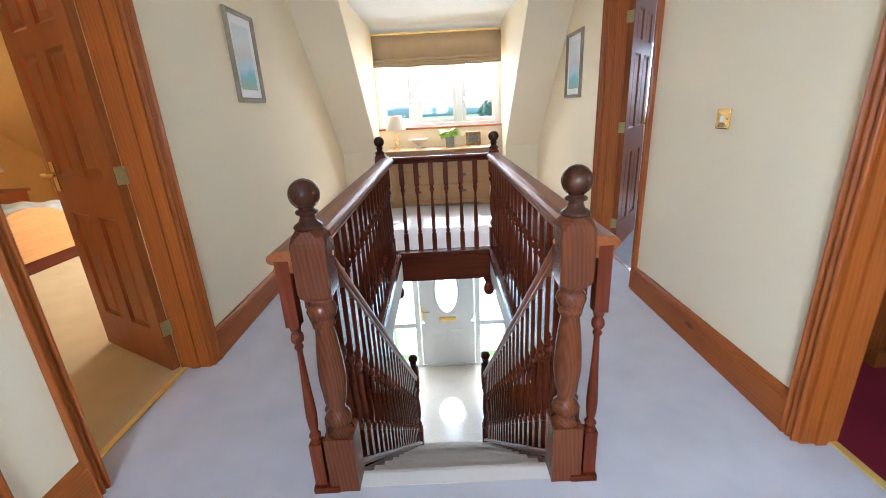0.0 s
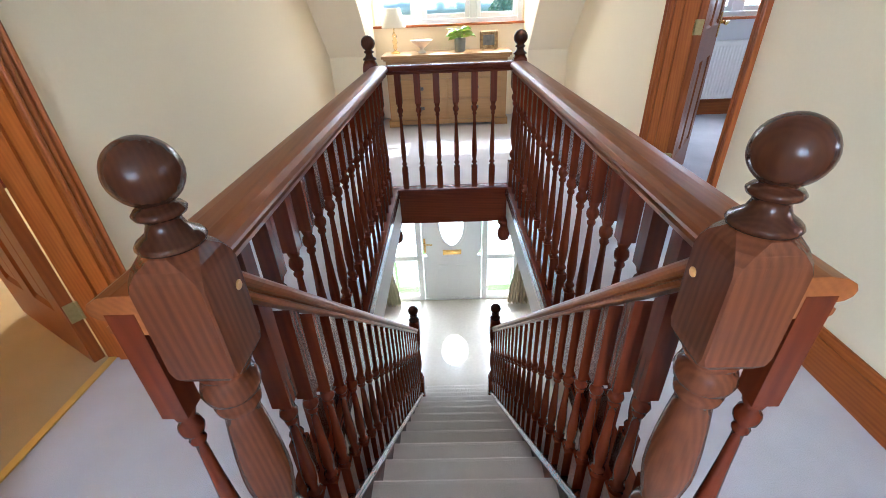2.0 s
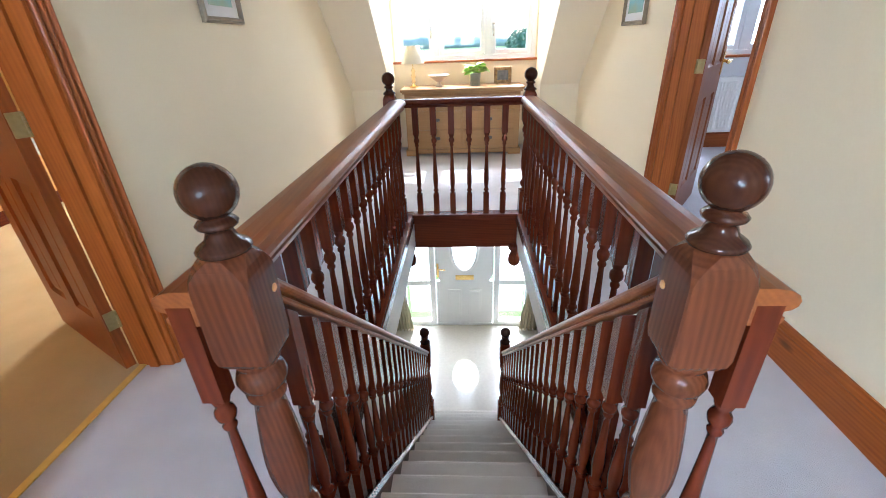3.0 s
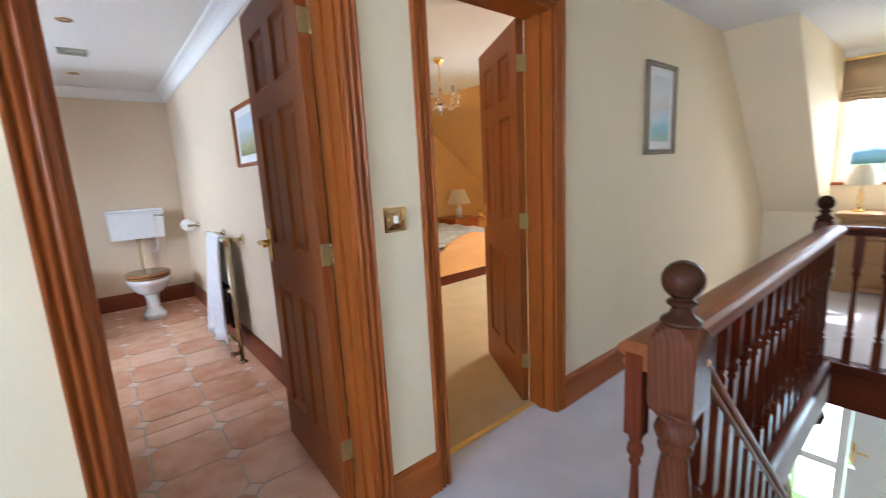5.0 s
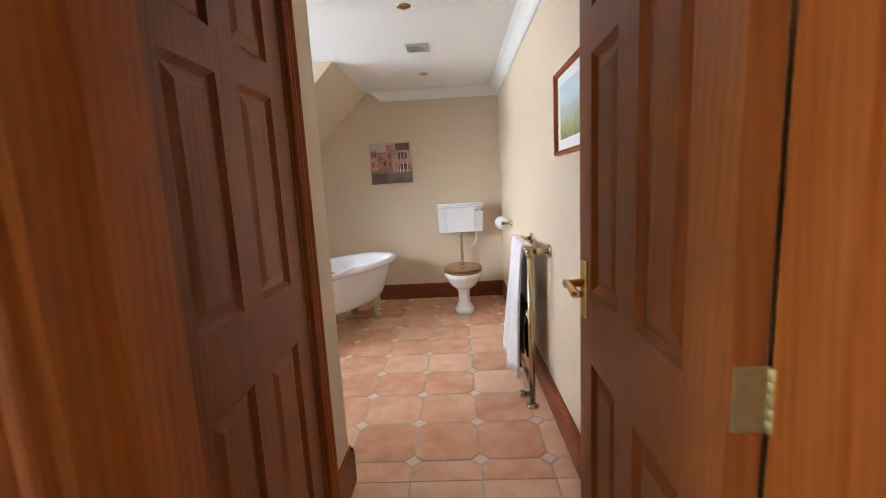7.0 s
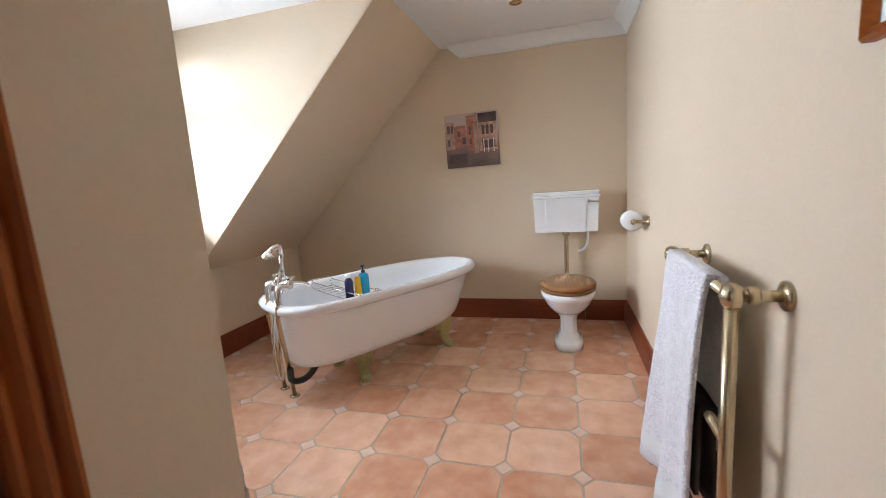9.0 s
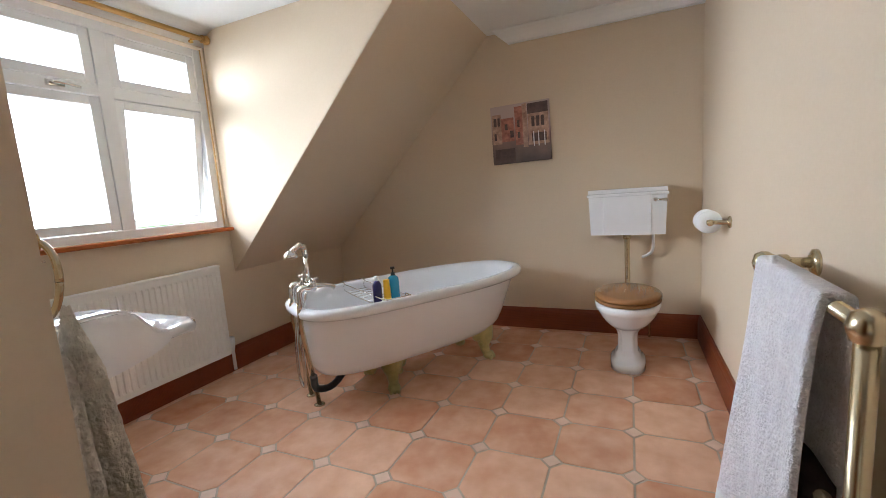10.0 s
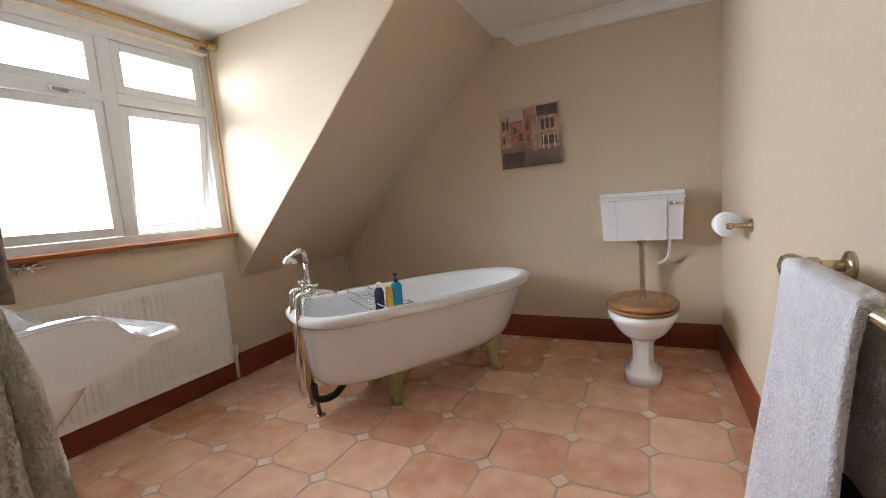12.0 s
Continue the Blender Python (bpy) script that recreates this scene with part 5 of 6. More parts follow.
# taps and shower on stand pipes at the tap end
tp = thing("bath_shower_mixer", BATH_M @ pose(-0.76, -0.06, 0), "chrome bath shower mixer on aged stand pipes", "tap")
for y in (-0.075, 0.075):
    part("stand_pipe", tube([(0.05, y + 0.13, 0), (-0.03, y + 0.015, 0.52), (-0.03, y, 0.64)], 0.0125, 12), AGED, tp, "aged brass stand pipe")
    part("pipe_collar", lathe([(0.03, 0), (0.03, 0.004), (0.016, 0.012)], (0.05, y + 0.13, 0), 14), AGED, tp)
    part("elbow", tube(smooth_path([(-0.02, y, 0.60), (-0.02, y, 0.68), (0.0, y, 0.705), (0.04, y, 0.70)]), 0.019, 12), CHROME, tp)
    bm = lathe([(0.02, 0), (0.024, 0.01), (0.018, 0.03), (0.012, 0.04)], (0.05, y, 0.70), 12)
    for a in range(4):
        d = (math.cos(a * math.pi / 2), math.sin(a * math.pi / 2))
        tube([(0.05, y, 0.745), (0.05 + 0.032 * d[0], y + 0.032 * d[1], 0.75)], [0.007, 0.008], 8, bm)
    part("tap_head", bm, CHROME, tp)
part("body", tube([(0.05, -0.09, 0.70), (0.05, 0.0, 0.70), (0.05, 0.09, 0.70)], [0.016, 0.024, 0.016], 12), CHROME, tp)
part("spout", tube(smooth_path([(0.05, 0, 0.695), (0.10, 0, 0.70), (0.16, 0, 0.685), (0.19, 0, 0.665)]), [0.016] * 6 + [0.013] * 13, 12), CHROME, tp)
part("riser", tube([(0.05, 0, 0.70), (0.05, 0, 0.80), (0.05, 0, 0.86)], 0.011, 10), CHROME, tp)
bm = tube([(0.05, 0.0, 0.86), (0.045, -0.015, 0.905), (0.02, -0.03, 0.93), (-0.03, -0.05, 0.90)], [0.013, 0.015, 0.016, 0.012], 12)
lathe([(0.012, 0.0), (0.034, -0.025), (0.036, -0.038), (0.03, -0.042)], (-0.035, -0.05, 0.91), 16, bm=bm)
lathe([(0.014, 0), (0.022, 0.008), (0.022, 0.022), (0.012, 0.03)], (0.03, -0.025, 0.905), 12, bm=bm)
part("hand_shower", bm, CHROME, tp, "chrome hand shower in its cradle")
part("hose", tube(smooth_path([(0.06, 0.0, 0.88), (0.055, 0.02, 0.82), (0.02, 0.04, 0.66), (-0.03, 0.045, 0.45), (-0.045, 0.04, 0.25), (-0.04, 0.02, 0.17), (-0.03, -0.01, 0.16), (-0.03, -0.03, 0.25), (-0.02, -0.02, 0.45), (0.02, 0.0, 0.62), (0.05, 0.0, 0.69)]), 0.0085, 10), CHROME, tp, "ribbed chrome shower hose")

# wire caddy with bottles
cd = thing("bath_caddy", BATH_M @ pose(-0.32, 0, 0.60), "chrome wire bath caddy with bottles", "bath caddy")
bm = bmesh.new()
for x in (-0.07, 0.07):
    tube(smooth_path([(x, -0.34, 0.006), (x, -0.28, 0.004), (x, -0.26, -0.045), (x, 0.26, -0.045), (x, 0.28, 0.004), (x, 0.34, 0.006)]), 0.0035, 6, bm)
for y in [-0.26 + 0.065 * k for k in range(9)]:
    tube([(-0.07, y, -0.045), (0.07, y, -0.045)], 0.0025, 6, bm)
for y in (-0.34, 0.34):
    tube([(-0.07, y, 0.006), (0.07, y, 0.006)], 0.0035, 6, bm)
for x in (-0.07, 0.07):
    tube([(x, -0.27, 0.0), (x, 0.27, 0.0)], 0.003, 6, bm)
part("rack", bm, CHROME, cd)


def bottle(m, prof, material, cap, cap_mat, label, squash=(1, 1)):
    b = thing("bottle", m, label, "bottle", "bottles in the caddy")
    part("body", lathe(prof, segs=18, squash=squash), material, b)
    part("cap", lathe(cap, segs=14), cap_mat, b)


CM = BATH_M @ pose(-0.32, 0, 0.56)
FLAT = [(0.028, 0), (0.031, 0.006), (0.031, 0.115), (0.026, 0.13), (0.012, 0.14)]
bottle(CM @ pose(0.05, -0.19, 0), FLAT, BLUE, [(0.012, 0.14), (0.012, 0.155), (0.005, 0.157), (0.005, 0.175), (0.013, 0.177), (0.013, 0.188)], BLACK, "clear blue pump bottle in the caddy")
bottle(CM @ pose(0.0, -0.20, 0), [(0.014, 0), (0.022, 0.01), (0.022, 0.04), (0.018, 0.12), (0.016, 0.125)], YELLOW, [(0.017, 0.0), (0.017, 0.012)], GLOSS, "yellow squeeze tube in the caddy", (1, 0.7))
bottle(CM @ pose(-0.05, -0.18, 0), [(0.024, 0), (0.026, 0.005), (0.026, 0.10), (0.016, 0.12), (0.012, 0.125)], NAVY, [(0.013, 0.125), (0.013, 0.15)], GLOSS, "dark navy bottle with pale cap in the caddy")

# ---- toilet ----
PF = 0.13     # the pan stands forward of the cistern
wc = thing("toilet", pose(BK, 0.511, 0), "white low-level toilet with wooden seat and wall cistern", "toilet")
c = part("cistern", loft([[(0.0, -0.235, 0.765), (0.165, -0.235, 0.765), (0.17, -0.15, 0.765), (0.178, -0.145, 0.765), (0.178, 0.145, 0.765), (0.17, 0.15, 0.765), (0.165, 0.235, 0.765), (0.0, 0.235, 0.765)],
                          [(0.0, -0.245, 1.03), (0.18, -0.245, 1.03), (0.185, -0.155, 1.03), (0.193, -0.15, 1.03), (0.193, 0.15, 1.03), (0.185, 0.155, 1.03), (0.18, 0.245, 1.03), (0.0, 0.245, 1.03)]], smooth=False), CERAMIC, wc)
part("cistern_lid", boxes(((0.0, -0.255, 1.03), (0.20, 0.255, 1.052)), ((0.0, -0.248, 1.052), (0.192, 0.248, 1.082)), bevel=0.009), CERAMIC, wc)
bm = lathe([(0.014, 0.0), (0.014, 0.012), (0.009, 0.02)], (0.178, 0.175, 1.0), 12, "x")
tube([(0.20, 0.175, 1.0), (0.205, 0.20, 1.0), (0.205, 0.245, 0.997)], [0.007, 0.008, 0.011], 10, bm)
part("lever", bm, CHROME, wc, "chrome flush lever with white end")
part("flush_pipe", tube(smooth_path([(0.10, 0, 0.77), (0.10, 0, 0.60), (0.105, 0, 0.46), (0.13, 0, 0.36), (0.36, 0, 0.34)]), 0.018, 12), AGED, wc, "aged brass flush pipe")
part("pipe_nut", lathe([(0.028, 0.73), (0.03, 0.735), (0.03, 0.755), (0.024, 0.765)], (0.10, 0, 0), 6), AGED, wc)
part("inlet_pipe", tube(smooth_path([(0.07, 0.165, 0.77), (0.07, 0.165, 0.68), (0.06, 0.155, 0.63), (0.035, 0.125, 0.60), (0.008, 0.10, 0.585)]), 0.010, 10), GLOSS, wc, "white curved inlet pipe")
part("supply_pipe", tube([(0.04, 0.14, 0), (0.04, 0.14, 0.3)], 0.008, 8), AGED, wc)


def oval(cx, rx, ry, z, n=28):
    return [(cx + rx * math.cos(2 * math.pi * k / n), ry * math.sin(2 * math.pi * k / n), z) for k in range(n)]


part("pan", loft([oval(0.40 + PF, 0.235, 0.185, 0.405), oval(0.40 + PF, 0.245, 0.19, 0.395), oval(0.40 + PF, 0.245, 0.188, 0.37), oval(0.395 + PF, 0.235, 0.18, 0.355), oval(0.385 + PF, 0.215, 0.16, 0.315), oval(0.375 + PF, 0.19, 0.135, 0.275), oval(0.37 + PF, 0.16, 0.105, 0.245)]), CERAMIC, wc)
rows = []
for cx, rx, ry, z in ((0.38, 0.16, 0.105, 0.262), (0.40, 0.118, 0.074, 0.240), (0.41, 0.100, 0.062, 0.215), (0.415, 0.096, 0.058, 0.19), (0.42, 0.098, 0.060, 0.105), (0.42, 0.112, 0.070, 0.088),
                      (0.425, 0.118, 0.076, 0.078), (0.43, 0.118, 0.078, 0.066), (0.43, 0.150, 0.094, 0.052), (0.43, 0.160, 0.100, 0.044), (0.43, 0.160, 0.100, 0.0)):
    ring = []
    for k in range(48):
        a = 2 * math.pi * k / 48
        flute = 0.007 * abs(math.cos(4 * a)) if 0.1 < z < 0.22 else 0.0
        ring.append((cx + PF + (rx - flute) * math.copysign(abs(math.cos(a)) ** 0.75, math.cos(a)), (ry - flute) * math.copysign(abs(math.sin(a)) ** 0.75, math.sin(a)), z))
    rows.append(ring)
part("pedestal", loft(rows), CERAMIC, wc, "fluted ceramic pedestal")
part("seat", loft([oval(0.40 + PF, 0.235, 0.185, 0.408), oval(0.40 + PF, 0.245, 0.193, 0.414), oval(0.40 + PF, 0.245, 0.193, 0.424), oval(0.40 + PF, 0.238, 0.186, 0.43)]), SEATWOOD, wc, "varnished wooden seat")
part("lid", loft([oval(0.40 + PF, 0.238, 0.188, 0.434), oval(0.40 + PF, 0.246, 0.195, 0.438), oval(0.40 + PF, 0.246, 0.195, 0.450), oval(0.40 + PF, 0.236, 0.186, 0.459), oval(0.40 + PF, 0.21, 0.16, 0.462)]), SEATWOOD, wc, "varnished wooden lid, closed")

# toilet roll
tr = thing("toilet_roll_holder", pose(-4.89, BN, 0.905), "aged brass holder with a white toilet roll", "toilet roll holder")
bm = lathe([(0.03, 0), (0.03, -0.006), (0.012, -0.014), (0.010, -0.085), (0.014, -0.09), (0.012, -0.10)], (0.09, 0, 0.0), 14, "y")
tube([(0.09, -0.085, 0), (-0.06, -0.085, 0)], 0.009, 10, bm)
lathe([(0.016, 0.0), (0.016, 0.01), (0.008, 0.016)], (0.095, -0.085, 0), 12, "x", bm)
part("bracket", bm, AGED, tr)
part("roll", lathe([(0.022, -0.058), (0.056, -0.058), (0.058, -0.05), (0.058, 0.045), (0.056, 0.052), (0.022, 0.052)], (0.01, -0.085, 0.0), 28, "x"), PAPER, tr, "white paper roll")

# ---- heated towel rail ----
hr = thing("towel_rail", pose(-3.49, 0.862, 0), "aged brass heated towel rail fixed to the wall", "towel rail")
for x in (-0.275, 0.275):
    part("post", tube([(x, 0, 0), (x, 0, 0.885)], 0.0165, 14), AGED, hr)
    part("ball_joint", lathe([(0.008, 0.868), (0.022, 0.876), (0.028, 0.898), (0.022, 0.920), (0.008, 0.928)], (x, 0, 0), 16), AGED, hr)
    bm = tube([(x, 0, 0.898), (x, BN - 0.862 - 0.004, 0.898)], 0.014, 12)
    lathe([(0.020, 0.03), (0.022, 0.034), (0.022, 0.05), (0.017, 0.055)], (x, 0, 0.898), 14, "y", bm)
    lathe([(0.036, BN - 0.862), (0.036, BN - 0.862 - 0.008), (0.02, BN - 0.862 - 0.016)], (x, 0, 0.898), 18, "y", bm)
    part("wall_bracket", bm, AGED, hr)
    part("floor_flange", lathe([(0.036, 0), (0.036, 0.006), (0.022, 0.014), (0.018, 0.02)], (x, 0, 0), 18), AGED, hr)
    bm = lathe([(0.012, 0), (0.016, -0.01), (0.016, -0.03), (0.022, -0.034), (0.022, -0.055), (0.012, -0.06)], (x, -0.012, 0.075), 10, "y")
    part("valve", bm, AGED, hr)
for z in (0.898, 0.52, 0.12):
    part("rail", tube([(-0.275, 0, z), (0.275, 0, z)], 0.0145, 12), AGED, hr)


def towel(name, m, w, front, back, r, material, label, n=26, wave=0.012, taper=0.0, seed=1, lean=0.0, band=None):
    """Cloth folded over a rail along local x; falls front (-y) and back (+y)."""
    rnd = random.Random(seed)
    ph = [rnd.uniform(0, 6.28) for _ in range(4)]
    path = [(-r - 0.004, -front + front * k / 14) for k in range(14)] + [(-r * math.cos(a), r * math.sin(a)) for a in [math.pi * k / 8 for k in range(9)]] + [(r + 0.004, -back * (k + 1) / 8) for k in range(8)]
    def sheet(off):
        rows = []
        for i in range(n + 1):
            u = i / n
            row = []
            for j, (y, z) in enumerate(path):
                f = min(1, max(0, -z / max(front, 0.01)))
                x = (u - 0.5) * w * (1 - taper * f)
                wob = wave * f * (math.sin(u * 9 + ph[0] + 2 * f) + 0.6 * math.sin(u * 21 + ph[1]))
                s = 1 if y < 0 else -1
                dz = -0.03 * f * math.sin(u * 5 + ph[2]) - (0.05 * f * u if s > 0 else 0)
                row.append((x, y - s * off - (lean * f if s > 0 else 0) - (wob if s > 0 else -wob * 0.4) * 0.8, z + off * (1 if z >= 0 else 0) + dz))
            rows.append(row)
        return rows
    bm = bmesh.new()
    top, low = sheet(0.013), sheet(0.0)
    loft(top, bm, closed=False, caps=False)
    loft([list(reversed(q)) for q in low], bm, closed=False, caps=False)
    for a, b in ((top[0], low[0]), (top[-1], low[-1])):
        loft([a, b], bm, closed=False, caps=False)
    for j in (0, -1):
        loft([[q[j] for q in top], [q[j] for q in low]], bm, closed=False, caps=False)
    bmesh.ops.remove_doubles(bm, verts=bm.verts[:], dist=1e-5)
    bmesh.ops.recalc_face_normals(bm, faces=bm.faces[:])
    t = thing(name, m, label, "towel")
    cloth = part("cloth", bm, material, t)
    if band:
        part("woven_band", loft([q[1:3] for q in sheet(0.0145)], closed=False, caps=False), band, cloth, "smooth woven band near the hem")
    return t


tw = towel("towel", pose(-3.52, 0.862, 0.898), 0.40, 0.74, 0.50, 0.015, TOWEL, "white terry towel folded over the heated rail", seed=2, wave=0.032, lean=0.05, taper=-0.12, band=PAPER)
# dark brown sheet over the middle rail, between the posts
towel("towel", pose(-3.52, 0.862, 0.52), 0.36, 0.22, 0.30, 0.012, DARKSHEET, "dark brown sheet on the middle rail", seed=5, wave=0.004)

# ---- basin ----
bs = thing("basin", pose(BW, -1.0, 0), "white ceramic basin with swept raised back on a pedestal", "basin")
bm = bmesh.new()


def bas(x0, x1, hw, z, ch=0.05, back=0.0):
    """Outline of the basin: wall at x = 0, front towards -x, clipped front corners."""
    return [(-x0, -hw, z + back), (-x1 + ch, -hw, z), (-x1, -hw + ch * 1.6, z), (-x1, hw - ch * 1.6, z), (-x1 + ch, hw, z), (-x0, hw, z + back)]


def bowl_ring(x1, hw, z, n=28):
    """Rounded half outline from the wall round the front."""
    return [(-x1 * max(0.0, math.cos(a)) ** 0.75, hw * math.copysign(abs(math.sin(a)) ** 0.8, math.sin(a)), z) for a in [math.pi * (k / n - 0.5) for k in range(n + 1)]]


loft([bowl_ring(x1, hw, z) for x1, hw, z in ((0.20, 0.11, 0.465), (0.235, 0.135, 0.48), (0.285, 0.17, 0.51), (0.345, 0.21, 0.56), (0.40, 0.245, 0.615), (0.445, 0.272, 0.67), (0.475, 0.288, 0.72), (0.51, 0.30, 0.76), (0.53, 0.30, 0.776))], bm, last=False)
part("bowl", bm, CERAMIC, bs)
bm = bmesh.new()
rows = [bas(0.0, 0.53, 0.285, 0.775, 0.09), bas(0.0, 0.625, 0.31, 0.785, 0.04), bas(0.0, 0.63, 0.315, 0.80, 0.04), bas(0.0, 0.62, 0.305, 0.812, 0.04), bas(0.0, 0.57, 0.285, 0.808, 0.08),
        bas(0.10, 0.55, 0.265, 0.803, 0.08), bas(0.12, 0.50, 0.23, 0.74, 0.10), bas(0.15, 0.42, 0.17, 0.66, 0.08), bas(0.2, 0.32, 0.08, 0.63, 0.03)]
loft(rows, bm, first=False)
part("rim", bm, CERAMIC, bs, "moulded rim with clipped corners")
for s in (-1, 1):
    out = [(-0.52, 0.782), (-0.47, 0.757), (-0.36, 0.737), (0.0, 0.715), (0.0, 0.895), (-0.20, 0.902), (-0.33, 0.908), (-0.39, 0.905), (-0.425, 0.889), (-0.452, 0.857), (-0.476, 0.826), (-0.52, 0.808)]
    bm = bmesh.new()
    extrude(out, lambda u, v: (u, s * 0.318, v), lambda u, v: (u, s * 0.272, v), bm)
    bmesh.ops.bevel(bm, geom=bm.edges[:], offset=0.01, segments=3, affect="EDGES")
    part("side_upstand", bm, CERAMIC, bs, "swept side upstand")
part("back_shelf", boxes(((-0.12, -0.272, 0.79), (0.0, 0.272, 0.885)), bevel=0.012), CERAMIC, bs)
part("pedestal", loft([[(-0.02 - 0.17 * (1 + math.cos(a)) * 0.55 * k, 0.10 * k * math.sin(a), z) for a in [2 * math.pi * i / 20 for i in range(20)]] for k, z in ((1.15, 0.0), (1.1, 0.06), (0.85, 0.10), (0.8, 0.30), (0.95, 0.48), (1.1, 0.56))]), CERAMIC, bs)
for y in (-0.14, 0.14):
    bm = lathe([(0.024, 0.885), (0.018, 0.90), (0.014, 0.93), (0.02, 0.95), (0.016, 0.965)], (-0.06, y, 0), 14)
    tube(smooth_path([(-0.06, y, 0.915), (-0.10, y, 0.925), (-0.15, y, 0.905)]), 0.011, 10, bm)
    for a in range(4):
        d = (math.cos(a * math.pi / 2 + 0.4), math.sin(a * math.pi / 2 + 0.4))
        tube([(-0.06, y, 0.972), (-0.06 + 0.036 * d[0], y + 0.036 * d[1], 0.976)], [0.007, 0.009], 8, bm)
    part("tap", bm, CHROME, bs, "chrome cross-head basin tap")

# towel ring with a beige towel, by the corner
rg = thing("towel_ring", pose(BW, -0.25, 1.120), "brass towel ring on the partition wall", "towel ring")
bm = lathe([(0.028, 0), (0.028, -0.008), (0.014, -0.016), (0.011, -0.074), (0.014, -0.082)], (0, 0, 0), 14, "x")
part("bracket", bm, BRASS, rg)
part("ring", tube([(-0.076 - 0.006 * math.sin(a), 0.056 * math.cos(a), -0.056 + 0.056 * math.sin(a)) for a in [2 * math.pi * k / 36 for k in range(37)]], 0.005, 10), AGED, rg)
rt = thing("towel", pose(BW - 0.086, -0.25, 0.0), "beige terry towel hanging bunched from the ring", "towel")
rnd = random.Random(8)
bm = bmesh.new()
# two bunched falls, either side of the ring
for sx, low in ((0.026, 0.30), (-0.020, 0.24)):
    rows = []
    for k in range(46):
        f = k / 45
        z = 1.018 - (1.018 - low) * f
        top = min(1, 6 * f + 0.25)
        rx, ry = (0.017 + 0.022 * f) * top, (0.042 + 0.062 * f ** 0.8) * top
        cx = sx * (0.7 + 0.5 * f) - 0.022 * f * (1 if sx < 0 else 0.2)
        ring = []
        for n in range(64):
            a = 2 * math.pi * n / 64
            w = 1 + min(1, 2 * f) * (0.10 * math.sin(5 * a + 0.8 * z + sx * 90) + 0.08 * math.sin(9 * a + 2.0 + 2 * z)) + rnd.uniform(-0.05, 0.05)
            ring.append((cx + rx * w * math.cos(a), ry * w * math.sin(a), z + rnd.uniform(-0.004, 0.004)))
        rows.append(ring)
    loft(rows, bm)
part("cloth", bm, TOWELB, rt)

# small ornate hook on the wall under the sill
hk = thing("wall_hook", pose(-3.36, BS, 0.958), "small ornate chrome hook on the wall under the sill", "hook")
bm = lathe([(0.012, 0.0), (0.012, 0.006), (0.006, 0.012), (0.006, 0.03), (0.014, 0.036), (0.008, 0.045)], (0, 0, 0), 12, "y")
for a in range(6):
    d = (math.cos(a * math.pi / 3 + 0.2) * 1.5, math.sin(a * math.pi / 3 + 0.2) * 0.6)
    tube([(0, 0.02, 0), (0.022 * d[0], 0.024, 0.022 * d[1]), (0.042 * d[0], 0.03, 0.042 * d[1])], [0.006, 0.008, 0.006], 8, bm)
part("hook", bm, CHROME, hk)

# ---- radiators ----
def radiator(m, w, h, label):
    """Pressed panel radiator: along local x, wall at y = 0, facing -y."""
    r = thing("radiator", m, label, "radiator")
    bm = bmesh.new()
    k = int(w / 0.034)
    prof = []
    for i in range(k):
        x = 0.02 + (w - 0.04) * i / k
        d = (w - 0.04) / k
        prof += [(x, 0.0), (x + d * 0.35, 0.0), (x + d * 0.5, 0.006), (x + d * 0.85, 0.006)]
    prof.append((w - 0.02, 0.0))
    def row(z, amp):
        return [(0.0, -0.075, z)] + [(x, -0.085 + y * amp, z) for x, y in prof] + [(w, -0.075, z)]
    loft([row(0.0, 0), row(0.03, 0), row(0.045, 1), row(h - 0.045, 1), row(h - 0.03, 0), row(h, 0)], bm, smooth=False, closed=False, caps=False)
    add_box(bm, (0.0, -0.074, 0.0), (w, -0.055, h))
    part("panel", bm, RADW, r)
    part("top_grille", boxes(((0.0, -0.085, h), (w, -0.02, h + 0.012)), ((0.0, -0.08, 0.0), (0.008, -0.02, h)), ((w - 0.008, -0.08, 0.0), (w, -0.02, h)), bevel=0.002), RADW, r)
    for x in (0.08, w - 0.08):
        part("bracket", boxes(((x - 0.012, -0.05, 0.05), (x + 0.012, 0.0, h - 0.05))), RADW, r)
    bm = lathe([(0.011, 0.0 - 0.15), (0.011, 0.0), (0.017, 0.005), (0.017, 0.03), (0.02, 0.035), (0.02, 0.075), (0.016, 0.085)], (-0.035, -0.05, 0.02), 12)
    tube([(-0.03, -0.05, 0.04), (0.02, -0.05, 0.04)], 0.009, 8, bm)
    part("valve", bm, GLOSS, r, "white radiator valve on its pipe")
    return r


radiator(pose(-4.29, BS, 0.152, 0, 0, 180) @ Matrix.Scale(-1, 4, (1, 0, 0)), 1.10, 0.605, "cream panel radiator under the bathroom window")
radiator(pose(2.66, KY, 0.18), 1.0, 0.56, "white panel radiator under the far room window")

# ---- curtain rod and curtain ----
cr = thing("curtain_rod", pose(0, BS + 0.06, 2.235), "varnished wooden curtain rod with round ends", "curtain rod")
part("rod", tube([(-4.42, 0, 0), (-2.75, 0, 0)], 0.016, 14), ROD, cr)
part("finial", lathe([(0.018, 0.0), (0.026, -0.006), (0.018, -0.012), (0.024, -0.02), (0.03, -0.035), (0.024, -0.05), (0.006, -0.055)], (-4.41, 0, 0), 16, "x"), ROD, cr)
part("bracket", lathe([(0.010, 0.0), (0.010, -0.055), (0.025, -0.058), (0.025, -0.062)], (-4.38, 0.0, 0.0), 12, "y"), BRASS, cr, "brass rod bracket")
